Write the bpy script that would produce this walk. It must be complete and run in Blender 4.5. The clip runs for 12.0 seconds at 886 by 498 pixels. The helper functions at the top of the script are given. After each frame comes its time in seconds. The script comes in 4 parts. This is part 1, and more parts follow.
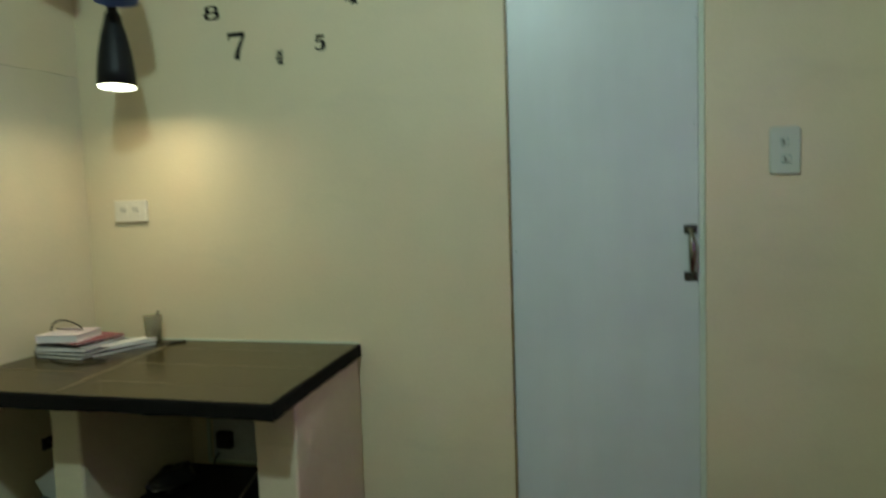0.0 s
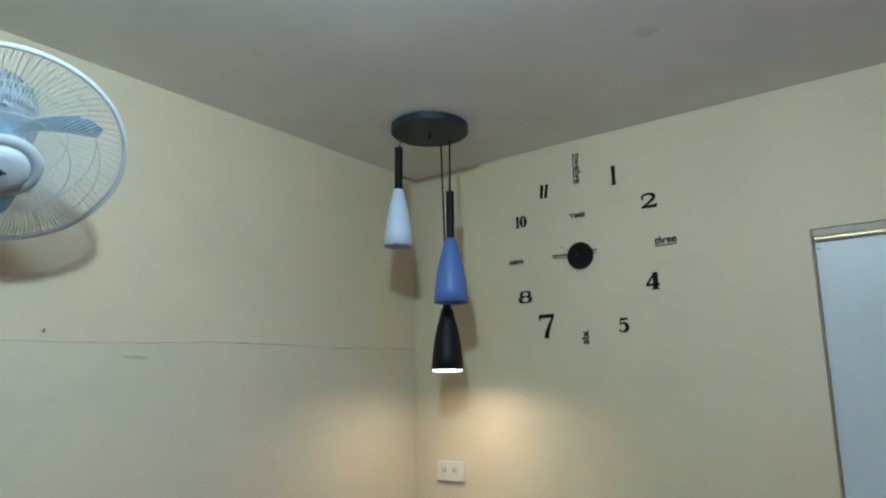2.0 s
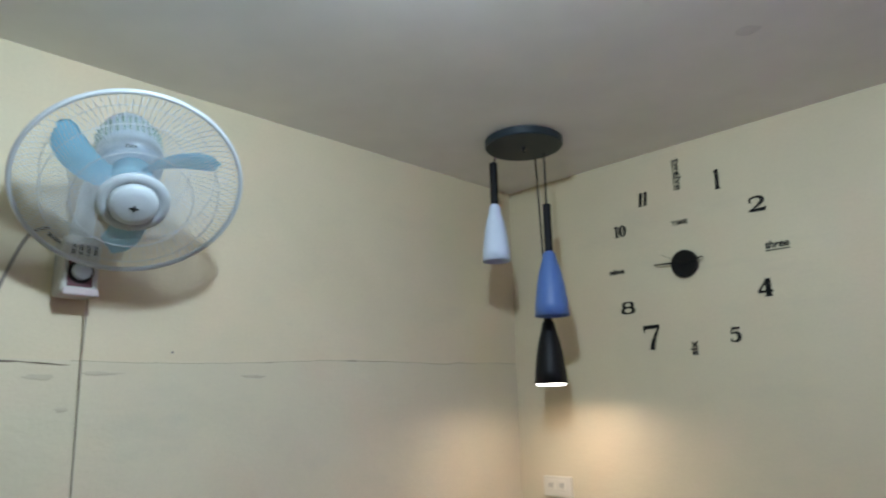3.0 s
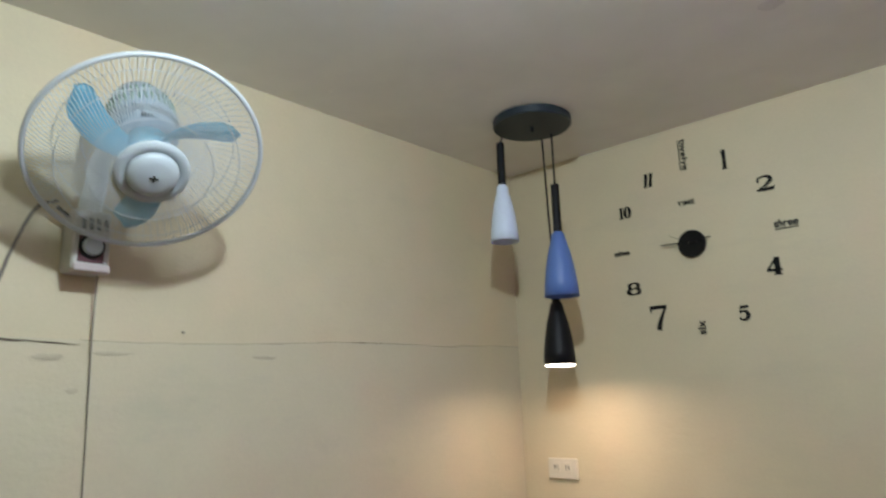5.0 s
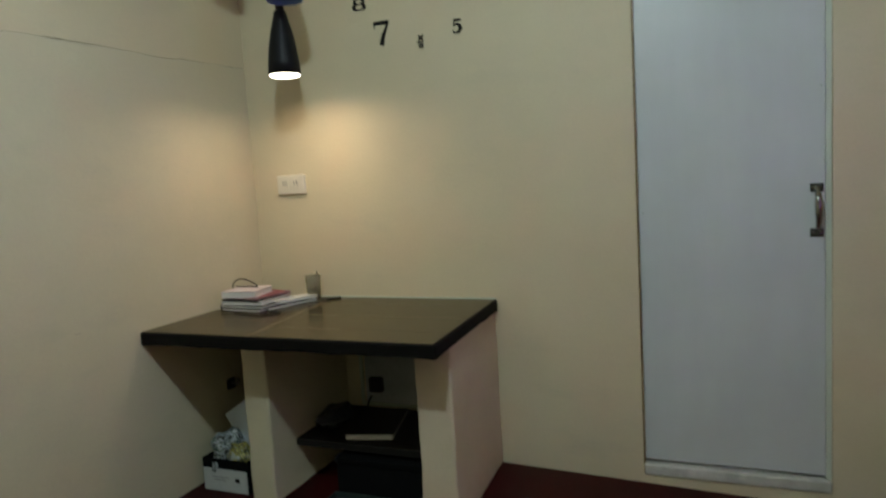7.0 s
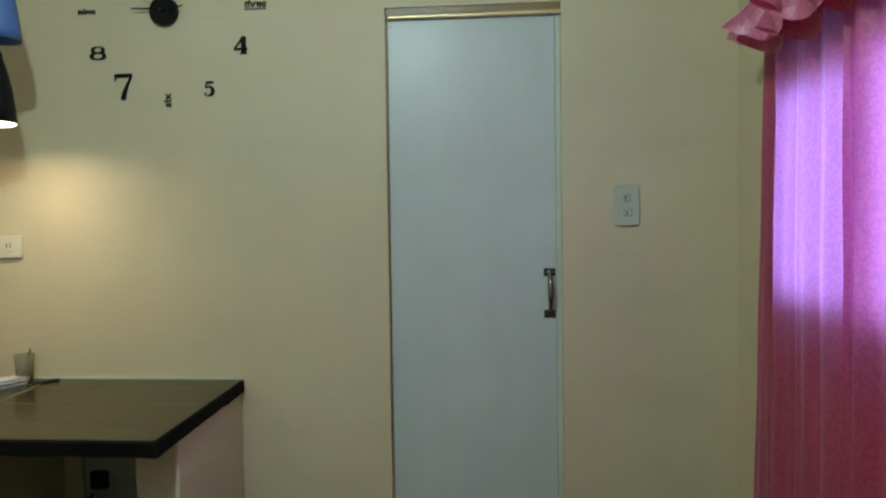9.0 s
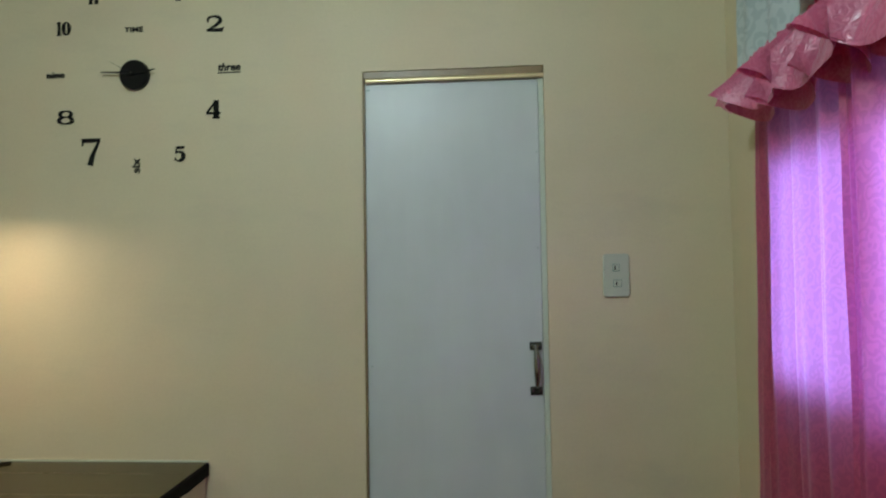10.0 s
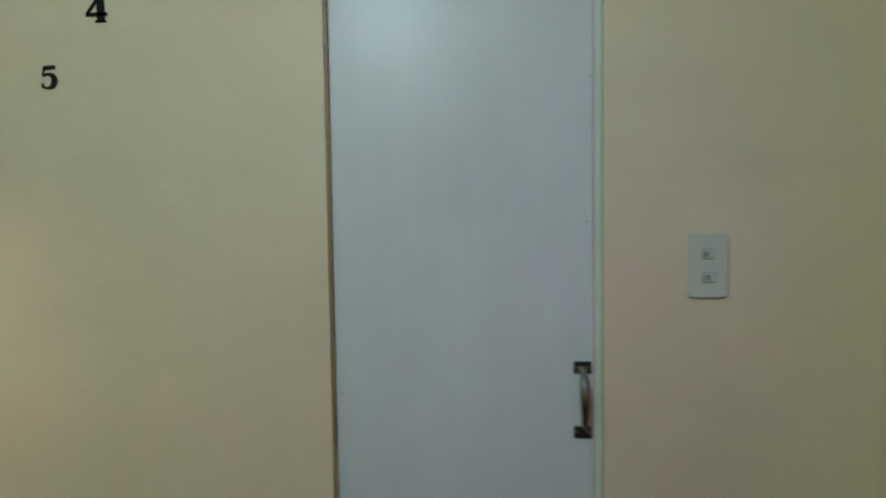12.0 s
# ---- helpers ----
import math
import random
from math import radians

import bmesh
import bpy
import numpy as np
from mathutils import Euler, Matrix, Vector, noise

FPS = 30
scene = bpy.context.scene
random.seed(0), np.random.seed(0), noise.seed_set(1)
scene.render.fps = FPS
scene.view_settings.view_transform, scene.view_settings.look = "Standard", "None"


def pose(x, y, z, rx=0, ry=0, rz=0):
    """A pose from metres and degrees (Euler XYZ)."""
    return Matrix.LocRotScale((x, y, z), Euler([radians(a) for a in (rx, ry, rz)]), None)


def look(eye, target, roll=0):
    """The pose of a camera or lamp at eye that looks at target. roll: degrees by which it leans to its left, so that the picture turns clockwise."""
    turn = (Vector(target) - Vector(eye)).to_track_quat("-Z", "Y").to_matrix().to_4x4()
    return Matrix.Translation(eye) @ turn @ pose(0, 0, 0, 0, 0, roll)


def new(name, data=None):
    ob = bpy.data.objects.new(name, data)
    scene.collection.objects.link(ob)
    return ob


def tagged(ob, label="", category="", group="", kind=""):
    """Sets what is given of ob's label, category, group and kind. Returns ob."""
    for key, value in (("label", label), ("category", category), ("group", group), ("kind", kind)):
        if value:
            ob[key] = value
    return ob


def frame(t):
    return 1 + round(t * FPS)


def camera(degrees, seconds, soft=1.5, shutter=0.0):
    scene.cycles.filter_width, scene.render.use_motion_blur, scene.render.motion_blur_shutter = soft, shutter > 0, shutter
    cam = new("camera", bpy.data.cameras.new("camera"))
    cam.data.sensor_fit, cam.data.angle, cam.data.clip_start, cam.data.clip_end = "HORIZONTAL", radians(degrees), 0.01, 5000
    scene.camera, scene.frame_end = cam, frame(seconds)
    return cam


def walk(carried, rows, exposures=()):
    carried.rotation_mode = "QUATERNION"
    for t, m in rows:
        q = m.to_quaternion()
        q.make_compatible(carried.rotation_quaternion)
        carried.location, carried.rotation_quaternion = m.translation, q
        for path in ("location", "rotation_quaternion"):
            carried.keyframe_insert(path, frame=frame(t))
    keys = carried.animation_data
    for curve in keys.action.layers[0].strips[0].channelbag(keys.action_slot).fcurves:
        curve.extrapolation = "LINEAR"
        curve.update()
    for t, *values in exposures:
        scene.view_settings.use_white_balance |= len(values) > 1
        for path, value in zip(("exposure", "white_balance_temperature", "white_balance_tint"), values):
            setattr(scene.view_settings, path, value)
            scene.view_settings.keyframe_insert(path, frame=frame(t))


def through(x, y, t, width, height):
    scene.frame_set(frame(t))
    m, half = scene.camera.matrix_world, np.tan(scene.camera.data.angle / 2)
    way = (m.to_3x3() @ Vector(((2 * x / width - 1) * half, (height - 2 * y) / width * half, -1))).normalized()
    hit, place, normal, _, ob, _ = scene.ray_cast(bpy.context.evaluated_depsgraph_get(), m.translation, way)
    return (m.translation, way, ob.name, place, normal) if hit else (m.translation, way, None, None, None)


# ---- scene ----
cam = camera(66.0, 12.0, soft=2.0, shutter=0.4)
PATH = [
    (0, (1.992, -2.249, 1.169), (1.504, -0.315, 1.024), -1.9),
    (0.2, (2.006, -2.274, 1.211), (1.408, -0.367, 1.166), -0.5),
    (0.5, (2.026, -2.313, 1.277), (1.209, -0.49, 1.363), -1.2),
    (0.7, (2.043, -2.328, 1.319), (1.119, -0.56, 1.465), -1.7),
    (1, (2.052, -2.328, 1.41), (0.999, -0.633, 1.558), -1.9),
    (1.2, (2.051, -2.346, 1.435), (0.968, -0.674, 1.619), -1.4),
    (1.5, (2.059, -2.36, 1.479), (0.909, -0.749, 1.764), -0.9),
    (2, (2.03, -2.401, 1.49), (0.829, -0.855, 1.9), -0.4),
    (2.5, (2.052, -2.412, 1.479), (0.794, -0.935, 1.967), -0.6),
    (3, (2.014, -2.437, 1.498), (0.625, -1.07, 1.946), -1.0),
    (3.2, (1.97, -2.457, 1.493), (0.555, -1.13, 1.98), -0.7),
    (4.8, (1.88, -2.518, 1.481), (0.52, -1.126, 1.943), -1.7),
    (5, (1.877, -2.508, 1.457), (0.549, -1.075, 1.888), -1.7),
    (5.2, (1.887, -2.525, 1.437), (0.612, -1.031, 1.815), -1.7),
    (5.5, (1.901, -2.508, 1.399), (0.732, -0.906, 1.657), -3.0),
    (5.7, (1.907, -2.513, 1.366), (0.819, -0.844, 1.548), -3.3),
    (6, (1.913, -2.499, 1.266), (0.891, -0.782, 1.35), -2.9),
    (6.2, (1.941, -2.496, 1.274), (0.932, -0.77, 1.289), -2.8),
    (6.5, (1.963, -2.491, 1.196), (1.037, -0.719, 1.163), -3.7),
    (7, (1.94, -2.52, 1.153), (1.178, -0.682, 0.946), -3.4),
    (7.2, (1.959, -2.517, 1.145), (1.24, -0.668, 0.886), -3.8),
    (8.8, (2.042, -2.424, 1.217), (1.835, -0.439, 1.087), -1.2),
    (9, (2.04, -2.415, 1.218), (1.882, -0.422, 1.151), -0.8),
    (9.5, (2.038, -2.361, 1.233), (1.913, -0.365, 1.25), -1.5),
    (10, (2.094, -2.283, 1.288), (1.943, -0.29, 1.367), -0.9),
    (10.2, (2.134, -2.245, 1.3), (1.962, -0.255, 1.397), -0.4),
    (10.4, (2.101, -2.237, 1.313), (1.887, -0.249, 1.358), 0.6),
    (10.5, (2.094, -2.205, 1.315), (1.923, -0.213, 1.361), 0.5),
    (10.8, (2.074, -2.092, 1.312), (2.001, -0.096, 1.408), 0.9),
    (11, (2.045, -1.998, 1.33), (2.017, 0.001, 1.368), 0.7),
    (11.2, (1.986, -1.928, 1.359), (2.054, 0.071, 1.377), -0.5),
    (11.5, (2.016, -1.802, 1.371), (2.097, 0.196, 1.318), 0.5),
    (12, (2.029, -1.522, 1.409), (1.878, 0.469, 1.295), -0.8),
]
# seconds, stops, kelvin, tint: the clip's own camera drifts from greenish to warm and back
EXPOSURE = [
    (0, -0.2, 6500, -11), (0.5, -0.36, 6450, -11), (1, -0.31, 5950, 0), (1.5, -0.19, 5750, 7), (2, -0.1, 5700, 8), (2.5, -0.03, 5780, 15), (3, -0.04, 5950, 17),
    (5, -0.04, 6550, 19), (6, -0.14, 7150, 22), (6.5, -0.21, 6850, 16), (7, -0.26, 6500, 8), (9, -0.19, 6450, -1),
    (9.5, -0.18, 6600, 3), (10, -0.19, 6600, 4), (10.5, -0.17, 6550, 6), (11.5, -0.21, 6550, 6), (12, -0.2, 6250, 4),
]
walk(cam, [(t, look(eye, target, roll)) for t, eye, target, roll in PATH], EXPOSURE)


# ---- light ----
world = bpy.data.worlds.new("world")
scene.world = world
world.use_nodes = True
sky = world.node_tree.nodes.new("ShaderNodeTexSky")
sky.sky_type, sky.sun_disc, sky.sun_elevation, sky.sun_rotation = "NISHITA", False, radians(35), radians(200)
world.node_tree.links.new(sky.outputs[0], world.node_tree.nodes["Background"].inputs[0])
world.node_tree.nodes["Background"].inputs[1].default_value = 0.1


def lamp(name, kind, place, watts, colour, size=0.05):
    data = bpy.data.lights.new(name, kind)
    data.energy, data.color = watts, colour
    if kind == "POINT":
        data.shadow_soft_size = size
    ob = new(name, data)
    ob.location = place
    return ob


# the room's ceiling bulb, the bulb in the black pendant and the daylight in the window
lamp("ceiling_bulb", "POINT", (1.50, -1.98, 2.39), 64, (0.77, 0.98, 1.06), 0.045)
spot = lamp("pendant_bulb", "AREA", (0.421, -0.307, 1.558), 2.6, (1.0, 0.74, 0.54))
spot.data.shape, spot.data.size, spot.data.spread = "DISK", 0.10, radians(164)
day = lamp("window_daylight", "AREA", (2.915, -1.06, 1.285), 6.8, (0.42, 0.50, 1.0))
day.data.shape, day.data.size, day.data.size_y = "RECTANGLE", 0.52, 0.98
day.data.spread = radians(52)
day.rotation_euler = (0, radians(90), 0)


# ---- materials ----
def nodes_of(name):
    m = bpy.data.materials.new(name)
    m.use_nodes = True
    nt = m.node_tree
    return m, nt, nt.nodes, nt.nodes["Principled BSDF"]


def noise_tex(nt, scale, detail=4.0, rough=0.55, stretch=(1, 1, 1)):
    co = nt.nodes.new("ShaderNodeTexCoord")
    mp = nt.nodes.new("ShaderNodeMapping")
    mp.inputs["Scale"].default_value = stretch
    no = nt.nodes.new("ShaderNodeTexNoise")
    no.inputs["Scale"].default_value, no.inputs["Detail"].default_value, no.inputs["Roughness"].default_value = scale, detail, rough
    nt.links.new(co.outputs["Object"], mp.inputs[0])
    nt.links.new(mp.outputs[0], no.inputs["Vector"])
    return no.outputs["Fac"]


def ramp(nt, fac, stops):
    r = nt.nodes.new("ShaderNodeValToRGB")
    e = r.color_ramp.elements
    while len(e) < len(stops):
        e.new(0.5)
    for el, (p, c) in zip(e, stops):
        el.position, el.color = p, (*c, 1)
    nt.links.new(fac, r.inputs[0])
    return r.outputs[0]


def mix(nt, a, b, fac, mode="MIX"):
    m = nt.nodes.new("ShaderNodeMix")
    m.data_type, m.blend_type = "RGBA", mode
    for sock, v in ((m.inputs[0], fac), (m.inputs[6], a), (m.inputs[7], b)):
        if hasattr(v, "is_linked"):
            nt.links.new(v, sock)
        else:
            sock.default_value = v if isinstance(v, float) else (*v, 1)
    return m.outputs[2]


def bump(nt, bsdf, fac, strength, dist):
    b = nt.nodes.new("ShaderNodeBump")
    b.inputs["Strength"].default_value, b.inputs["Distance"].default_value = strength, dist
    nt.links.new(fac, b.inputs["Height"])
    nt.links.new(b.outputs[0], bsdf.inputs["Normal"])


def surface(name, colour, rough=0.5, metal=0.0, vary=0.08, grain=60.0, blot=3.0, relief=0.15, dist=0.002, stretch=(1, 1, 1), spec=0.5):
    """A surface with grain and blotches of colour, uneven gloss and fine relief."""
    m, nt, nd, b = nodes_of(name)
    big, fine = noise_tex(nt, blot, 3.0, 0.6), noise_tex(nt, grain, 5.0, 0.6, stretch)
    lo = tuple(c * (1 - vary) for c in colour)
    hi = tuple(min(1, c * (1 + vary)) for c in colour)
    c1 = ramp(nt, big, [(0.3, lo), (0.7, hi)])
    c2 = ramp(nt, fine, [(0.25, (1 - vary,) * 3), (0.75, (1.0,) * 3)])
    nt.links.new(mix(nt, c1, c2, 1.0, "MULTIPLY"), b.inputs["Base Color"])
    rr = nt.nodes.new("ShaderNodeMapRange")
    rr.inputs["To Min"].default_value, rr.inputs["To Max"].default_value = rough * 0.85, min(1, rough * 1.15)
    nt.links.new(big, rr.inputs[0])
    nt.links.new(rr.outputs[0], b.inputs["Roughness"])
    b.inputs["Metallic"].default_value = metal
    b.inputs["Specular IOR Level"].default_value = spec
    if relief:
        bump(nt, b, fine, relief, dist)
    return m


def wall_paint(name, colour, stain):
    """Cream emulsion on hand-trowelled plaster: broad trowel waves, dull stains and fine grain."""
    m, nt, nd, b = nodes_of(name)
    big = noise_tex(nt, 1.3, 4.0, 0.6)
    smear = noise_tex(nt, 2.2, 5.0, 0.62, (1, 1, 2.6))
    fine = noise_tex(nt, 90, 4.0, 0.6)
    lo = tuple(c * 0.89 for c in colour)
    c1 = ramp(nt, big, [(0.32, lo), (0.68, colour)])
    c2 = mix(nt, c1, stain, ramp(nt, smear, [(0.54, (0, 0, 0)), (0.78, (0.8, 0.8, 0.8))]))
    blush = noise_tex(nt, 2.9, 2.0, 0.5)
    c2 = mix(nt, c2, (colour[0] * 1.0, colour[1] * 0.93, colour[2] * 0.92), ramp(nt, blush, [(0.48, (0, 0, 0)), (0.72, (0.8, 0.8, 0.8))]))
    c3 = ramp(nt, fine, [(0.3, (0.96,) * 3), (0.7, (1.0,) * 3)])
    nt.links.new(mix(nt, c2, c3, 1.0, "MULTIPLY"), b.inputs["Base Color"])
    b.inputs["Roughness"].default_value = 0.62
    add = nt.nodes.new("ShaderNodeMath")
    add.operation = "MULTIPLY_ADD"
    add.inputs[1].default_value = 6.0
    nt.links.new(smear, add.inputs[0])
    nt.links.new(fine, add.inputs[2])
    bump(nt, b, add.outputs[0], 0.17, 0.004)
    return m


def cloth(name, colour, dark, through, see=0.0, rough=0.45, scale=46.0, sheen=0.3, relief=0.2):
    """Woven satin with a scroll pattern, letting some light through."""
    m, nt, nd, b = nodes_of(name)
    field = noise_tex(nt, scale, 1.5, 0.45, (1, 1, 0.8))
    wv = nt.nodes.new("ShaderNodeMath")
    wv.operation = "MULTIPLY"
    wv.inputs[1].default_value = 30.0
    nt.links.new(field, wv.inputs[0])
    sn = nt.nodes.new("ShaderNodeMath")
    sn.operation = "SINE"
    nt.links.new(wv.outputs[0], sn.inputs[0])
    half = nt.nodes.new("ShaderNodeMapRange")
    half.inputs["From Min"].default_value = -1.0
    nt.links.new(sn.outputs[0], half.inputs[0])
    pat = ramp(nt, half.outputs[0], [(0.38, (0, 0, 0)), (0.62, (1, 1, 1))])
    col = mix(nt, dark, colour, pat)
    nt.links.new(col, b.inputs["Base Color"])
    b.inputs["Roughness"].default_value = rough
    b.inputs["Sheen Weight"].default_value = sheen
    bump(nt, b, half.outputs[0], relief, 0.002)
    out = nd["Material Output"]
    tr = nd.new("ShaderNodeBsdfTranslucent")
    nt.links.new(mix(nt, tuple(0.965 * c for c in through), through, pat), tr.inputs[0])
    mx = nd.new("ShaderNodeMixShader")
    mx.inputs[0].default_value = 0.42
    nt.links.new(b.outputs[0], mx.inputs[1])
    nt.links.new(tr.outputs[0], mx.inputs[2])
    last = mx
    if see:
        tp = nd.new("ShaderNodeBsdfTransparent")
        tp.inputs[0].default_value = (*through, 1)
        m2 = nd.new("ShaderNodeMixShader")
        m2.inputs[0].default_value = see
        nt.links.new(mx.outputs[0], m2.inputs[1])
        nt.links.new(tp.outputs[0], m2.inputs[2])
        last = m2
    nt.links.new(last.outputs[0], out.inputs[0])
    return m


def printed(name, inks):
    """Shiny plastic film with patches of print in four inks."""
    m, nt, nd, b = nodes_of(name)
    patch = noise_tex(nt, 42, 2.0, 0.5)
    r = nt.nodes.new("ShaderNodeValToRGB")
    r.color_ramp.interpolation = "CONSTANT"
    e = r.color_ramp.elements
    while len(e) < 4:
        e.new(0.5)
    for el, p, c in zip(e, (0.0, 0.42, 0.52, 0.60), inks):
        el.position, el.color = p, (*c, 1)
    nt.links.new(patch, r.inputs[0])
    nt.links.new(r.outputs[0], b.inputs["Base Color"])
    b.inputs["Roughness"].default_value = 0.3
    bump(nt, b, noise_tex(nt, 40, 3.0, 0.6), 0.4, 0.006)
    return m


def glow(name, colour, strength):
    m, nt, nd, b = nodes_of(name)
    b.inputs["Base Color"].default_value = (*colour, 1)
    b.inputs["Emission Color"].default_value = (*colour, 1)
    b.inputs["Emission Strength"].default_value = strength
    return m


CREAM = (0.66, 0.575, 0.382)
M_WALL = wall_paint("cream_wall_paint", CREAM, (0.555, 0.49, 0.335))
M_WALL_LOW = wall_paint("cream_lower_wall_paint", (0.622, 0.562, 0.385), (0.50, 0.47, 0.33))
M_CEIL = surface("ceiling_white", (0.82, 0.80, 0.74), 0.7, vary=0.06, grain=5, blot=1.7, relief=0.03)
M_FLOOR = surface("oxblood_floor_paint", (0.027, 0.0015, 0.0015), 0.5, vary=0.3, grain=40, blot=2.5, relief=0.12, spec=0.12)
M_DOOR = surface("pale_blue_grey_door_paint", (0.565, 0.60, 0.575), 0.34, vary=0.05, grain=14, blot=2.2, relief=0.06, stretch=(1, 1, 0.15), spec=0.28)
M_JAMB = surface("varnished_jamb_wood", (0.25, 0.165, 0.072), 0.4, vary=0.2, grain=30, relief=0.1, stretch=(1, 1, 0.1))
M_GILT = surface("gilt_edge_strip", (0.88, 0.72, 0.42), 0.30, 0.5, vary=0.15, grain=20, relief=0.05)
M_EDGE = surface("pale_green_door_edge_paint", (0.555, 0.60, 0.50), 0.45, vary=0.06, grain=18, blot=6, relief=0.08, stretch=(1, 1, 0.2))
M_SILL = surface("chipped_threshold_paint", (0.55, 0.55, 0.48), 0.5, vary=0.2, grain=25, blot=8)
M_VINYL = surface("dark_wood_vinyl", (0.052, 0.038, 0.010), 0.22, vary=0.3, grain=22, blot=4, relief=0.03, stretch=(0.15, 1, 1), spec=0.24)
M_DARKBAG = surface("dark_plastic_film", (0.03, 0.032, 0.034), 0.25, vary=0.3)
M_PANEL = surface("grey_white_panel", (0.40, 0.42, 0.41), 0.6, vary=0.12, blot=9)
M_SEAM = surface("pale_vinyl_seam", (0.19, 0.145, 0.075), 0.5, vary=0.1)
M_RIM = surface("black_counter_rim", (0.007, 0.006, 0.005), 0.75, vary=0.2, grain=30, spec=0.08)
M_LEG = wall_paint("cream_leg_paint", (0.645, 0.58, 0.40), (0.52, 0.46, 0.335))
M_LEG_PINK = wall_paint("pinkish_leg_paint", (0.675, 0.572, 0.41), (0.60, 0.48, 0.355))
M_BLACK = surface("black_satin_metal", (0.006, 0.006, 0.007), 0.5, vary=0.1, relief=0.03, spec=0.2)
M_BLUE = surface("blue_satin_metal", (0.085, 0.165, 0.42), 0.42, vary=0.05, relief=0.03)
M_WHITE = surface("white_satin_metal", (0.62, 0.70, 0.82), 0.45, vary=0.04, relief=0.03)
M_CANOPY = surface("dark_slate_metal", (0.012, 0.022, 0.030), 0.45, vary=0.1, relief=0.04)
M_CHROME = surface("worn_chrome", (0.30, 0.31, 0.28), 0.16, 1.0, vary=0.2, grain=50, relief=0.05)
M_WORN = surface("tarnished_dark_metal", (0.075, 0.08, 0.068), 0.3, 1.0, vary=0.3, grain=60, relief=0.1)
M_PLATE = surface("ivory_plate_plastic", (0.49, 0.53, 0.42), 0.4, vary=0.04, relief=0.03)
M_SOCKET = surface("cream_socket_plastic", (0.66, 0.62, 0.50), 0.45, vary=0.04, relief=0.03)
M_SLOT = surface("dark_slot", (0.02, 0.025, 0.02), 0.6)
M_GREENISH = surface("switch_outline", (0.20, 0.30, 0.24), 0.6)
M_INK = surface("black_acrylic", (0.006, 0.006, 0.006), 0.3, vary=0.05, relief=0.0, spec=0.2)
M_FANW = surface("white_fan_plastic", (0.70, 0.74, 0.76), 0.38, vary=0.04, relief=0.03)
M_MOTOR = surface("pale_blue_plastic", (0.34, 0.43, 0.50), 0.4, vary=0.05, relief=0.03)
M_CAP = surface("pale_grey_plastic", (0.46, 0.52, 0.54), 0.4, vary=0.04, relief=0.03)
M_FANBASE = surface("dull_ivory_plastic", (0.47, 0.46, 0.41), 0.5, vary=0.06)
M_LEDGE = surface("faded_pink_plastic", (0.52, 0.44, 0.42), 0.5, vary=0.06)
M_KNOBRED = surface("dark_red_panel", (0.10, 0.022, 0.028), 0.5, vary=0.1)
M_WIRE = surface("white_coated_wire", (0.56, 0.60, 0.61), 0.4, vary=0.03, relief=0.0)
M_CORD = surface("grey_flex", (0.20, 0.175, 0.14), 0.6, vary=0.1)
M_CRACK = surface("crack_shadow_dirt", (0.13, 0.095, 0.065), 0.9, vary=0.4, grain=80)
M_SMUDGE = surface("grey_plaster_smear", (0.50, 0.44, 0.31), 0.85, vary=0.1)
M_STAIN = surface("damp_stain", (0.75, 0.73, 0.675), 0.8, vary=0.1)
M_BULB = glow("lit_bulb", (1.0, 0.93, 0.76), 9.0)
M_PAPER = surface("white_paper", (0.72, 0.70, 0.64), 0.7, vary=0.06)
M_PINKB = surface("pink_cover", (0.70, 0.60, 0.60), 0.5, vary=0.12, blot=12)
M_REDB = surface("maroon_cover", (0.25, 0.06, 0.07), 0.5, vary=0.15)
M_GREYB = surface("grey_cover", (0.34, 0.34, 0.34), 0.5, vary=0.1)
M_DARK = surface("dark_cover", (0.016, 0.014, 0.012), 0.55, vary=0.2, spec=0.2)
M_GLASS, _nt, _nd, _b = nodes_of("hazy_tumbler_glass")
_b.inputs["Base Color"].default_value = (0.34, 0.32, 0.23, 1)
_b.inputs["Roughness"].default_value = 0.12
_t = _nd.new("ShaderNodeBsdfTransparent")
_t.inputs[0].default_value = (0.80, 0.80, 0.72, 1)
_m = _nd.new("ShaderNodeMixShader")
_m.inputs[0].default_value = 0.62
_nt.links.new(_b.outputs[0], _m.inputs[1])
_nt.links.new(_t.outputs[0], _m.inputs[2])
_nt.links.new(_m.outputs[0], _nd["Material Output"].inputs[0])
M_CARTON = surface("black_carton", (0.005, 0.005, 0.005), 0.7, vary=0.2, spec=0.06)
M_LABEL = surface("white_label", (0.50, 0.52, 0.50), 0.5, vary=0.1)
M_BAG = printed("printed_bag", ((0.03, 0.035, 0.03), (0.30, 0.33, 0.34), (0.05, 0.08, 0.06), (0.36, 0.38, 0.37)))
M_BAGY = printed("yellow_print_bag", ((0.28, 0.30, 0.27), (0.24, 0.21, 0.05), (0.04, 0.05, 0.03), (0.36, 0.32, 0.10)))
M_BOARD = surface("pale_blue_board", (0.62, 0.68, 0.76), 0.6, vary=0.05)
M_TEAL = surface("teal_plastic", (0.016, 0.026, 0.024), 0.35, vary=0.15)
M_MAT = surface("grey_rug_pile", (0.11, 0.115, 0.135), 0.95, vary=0.45, grain=120, blot=25, relief=0.8, dist=0.006)
M_MATW = surface("pale_rug_border", (0.45, 0.45, 0.42), 0.95, vary=0.2, grain=120, relief=0.6, dist=0.004)
M_MATR = surface("red_rug_pile", (0.30, 0.045, 0.045), 0.95, vary=0.3, grain=120, blot=20, relief=0.8, dist=0.006)
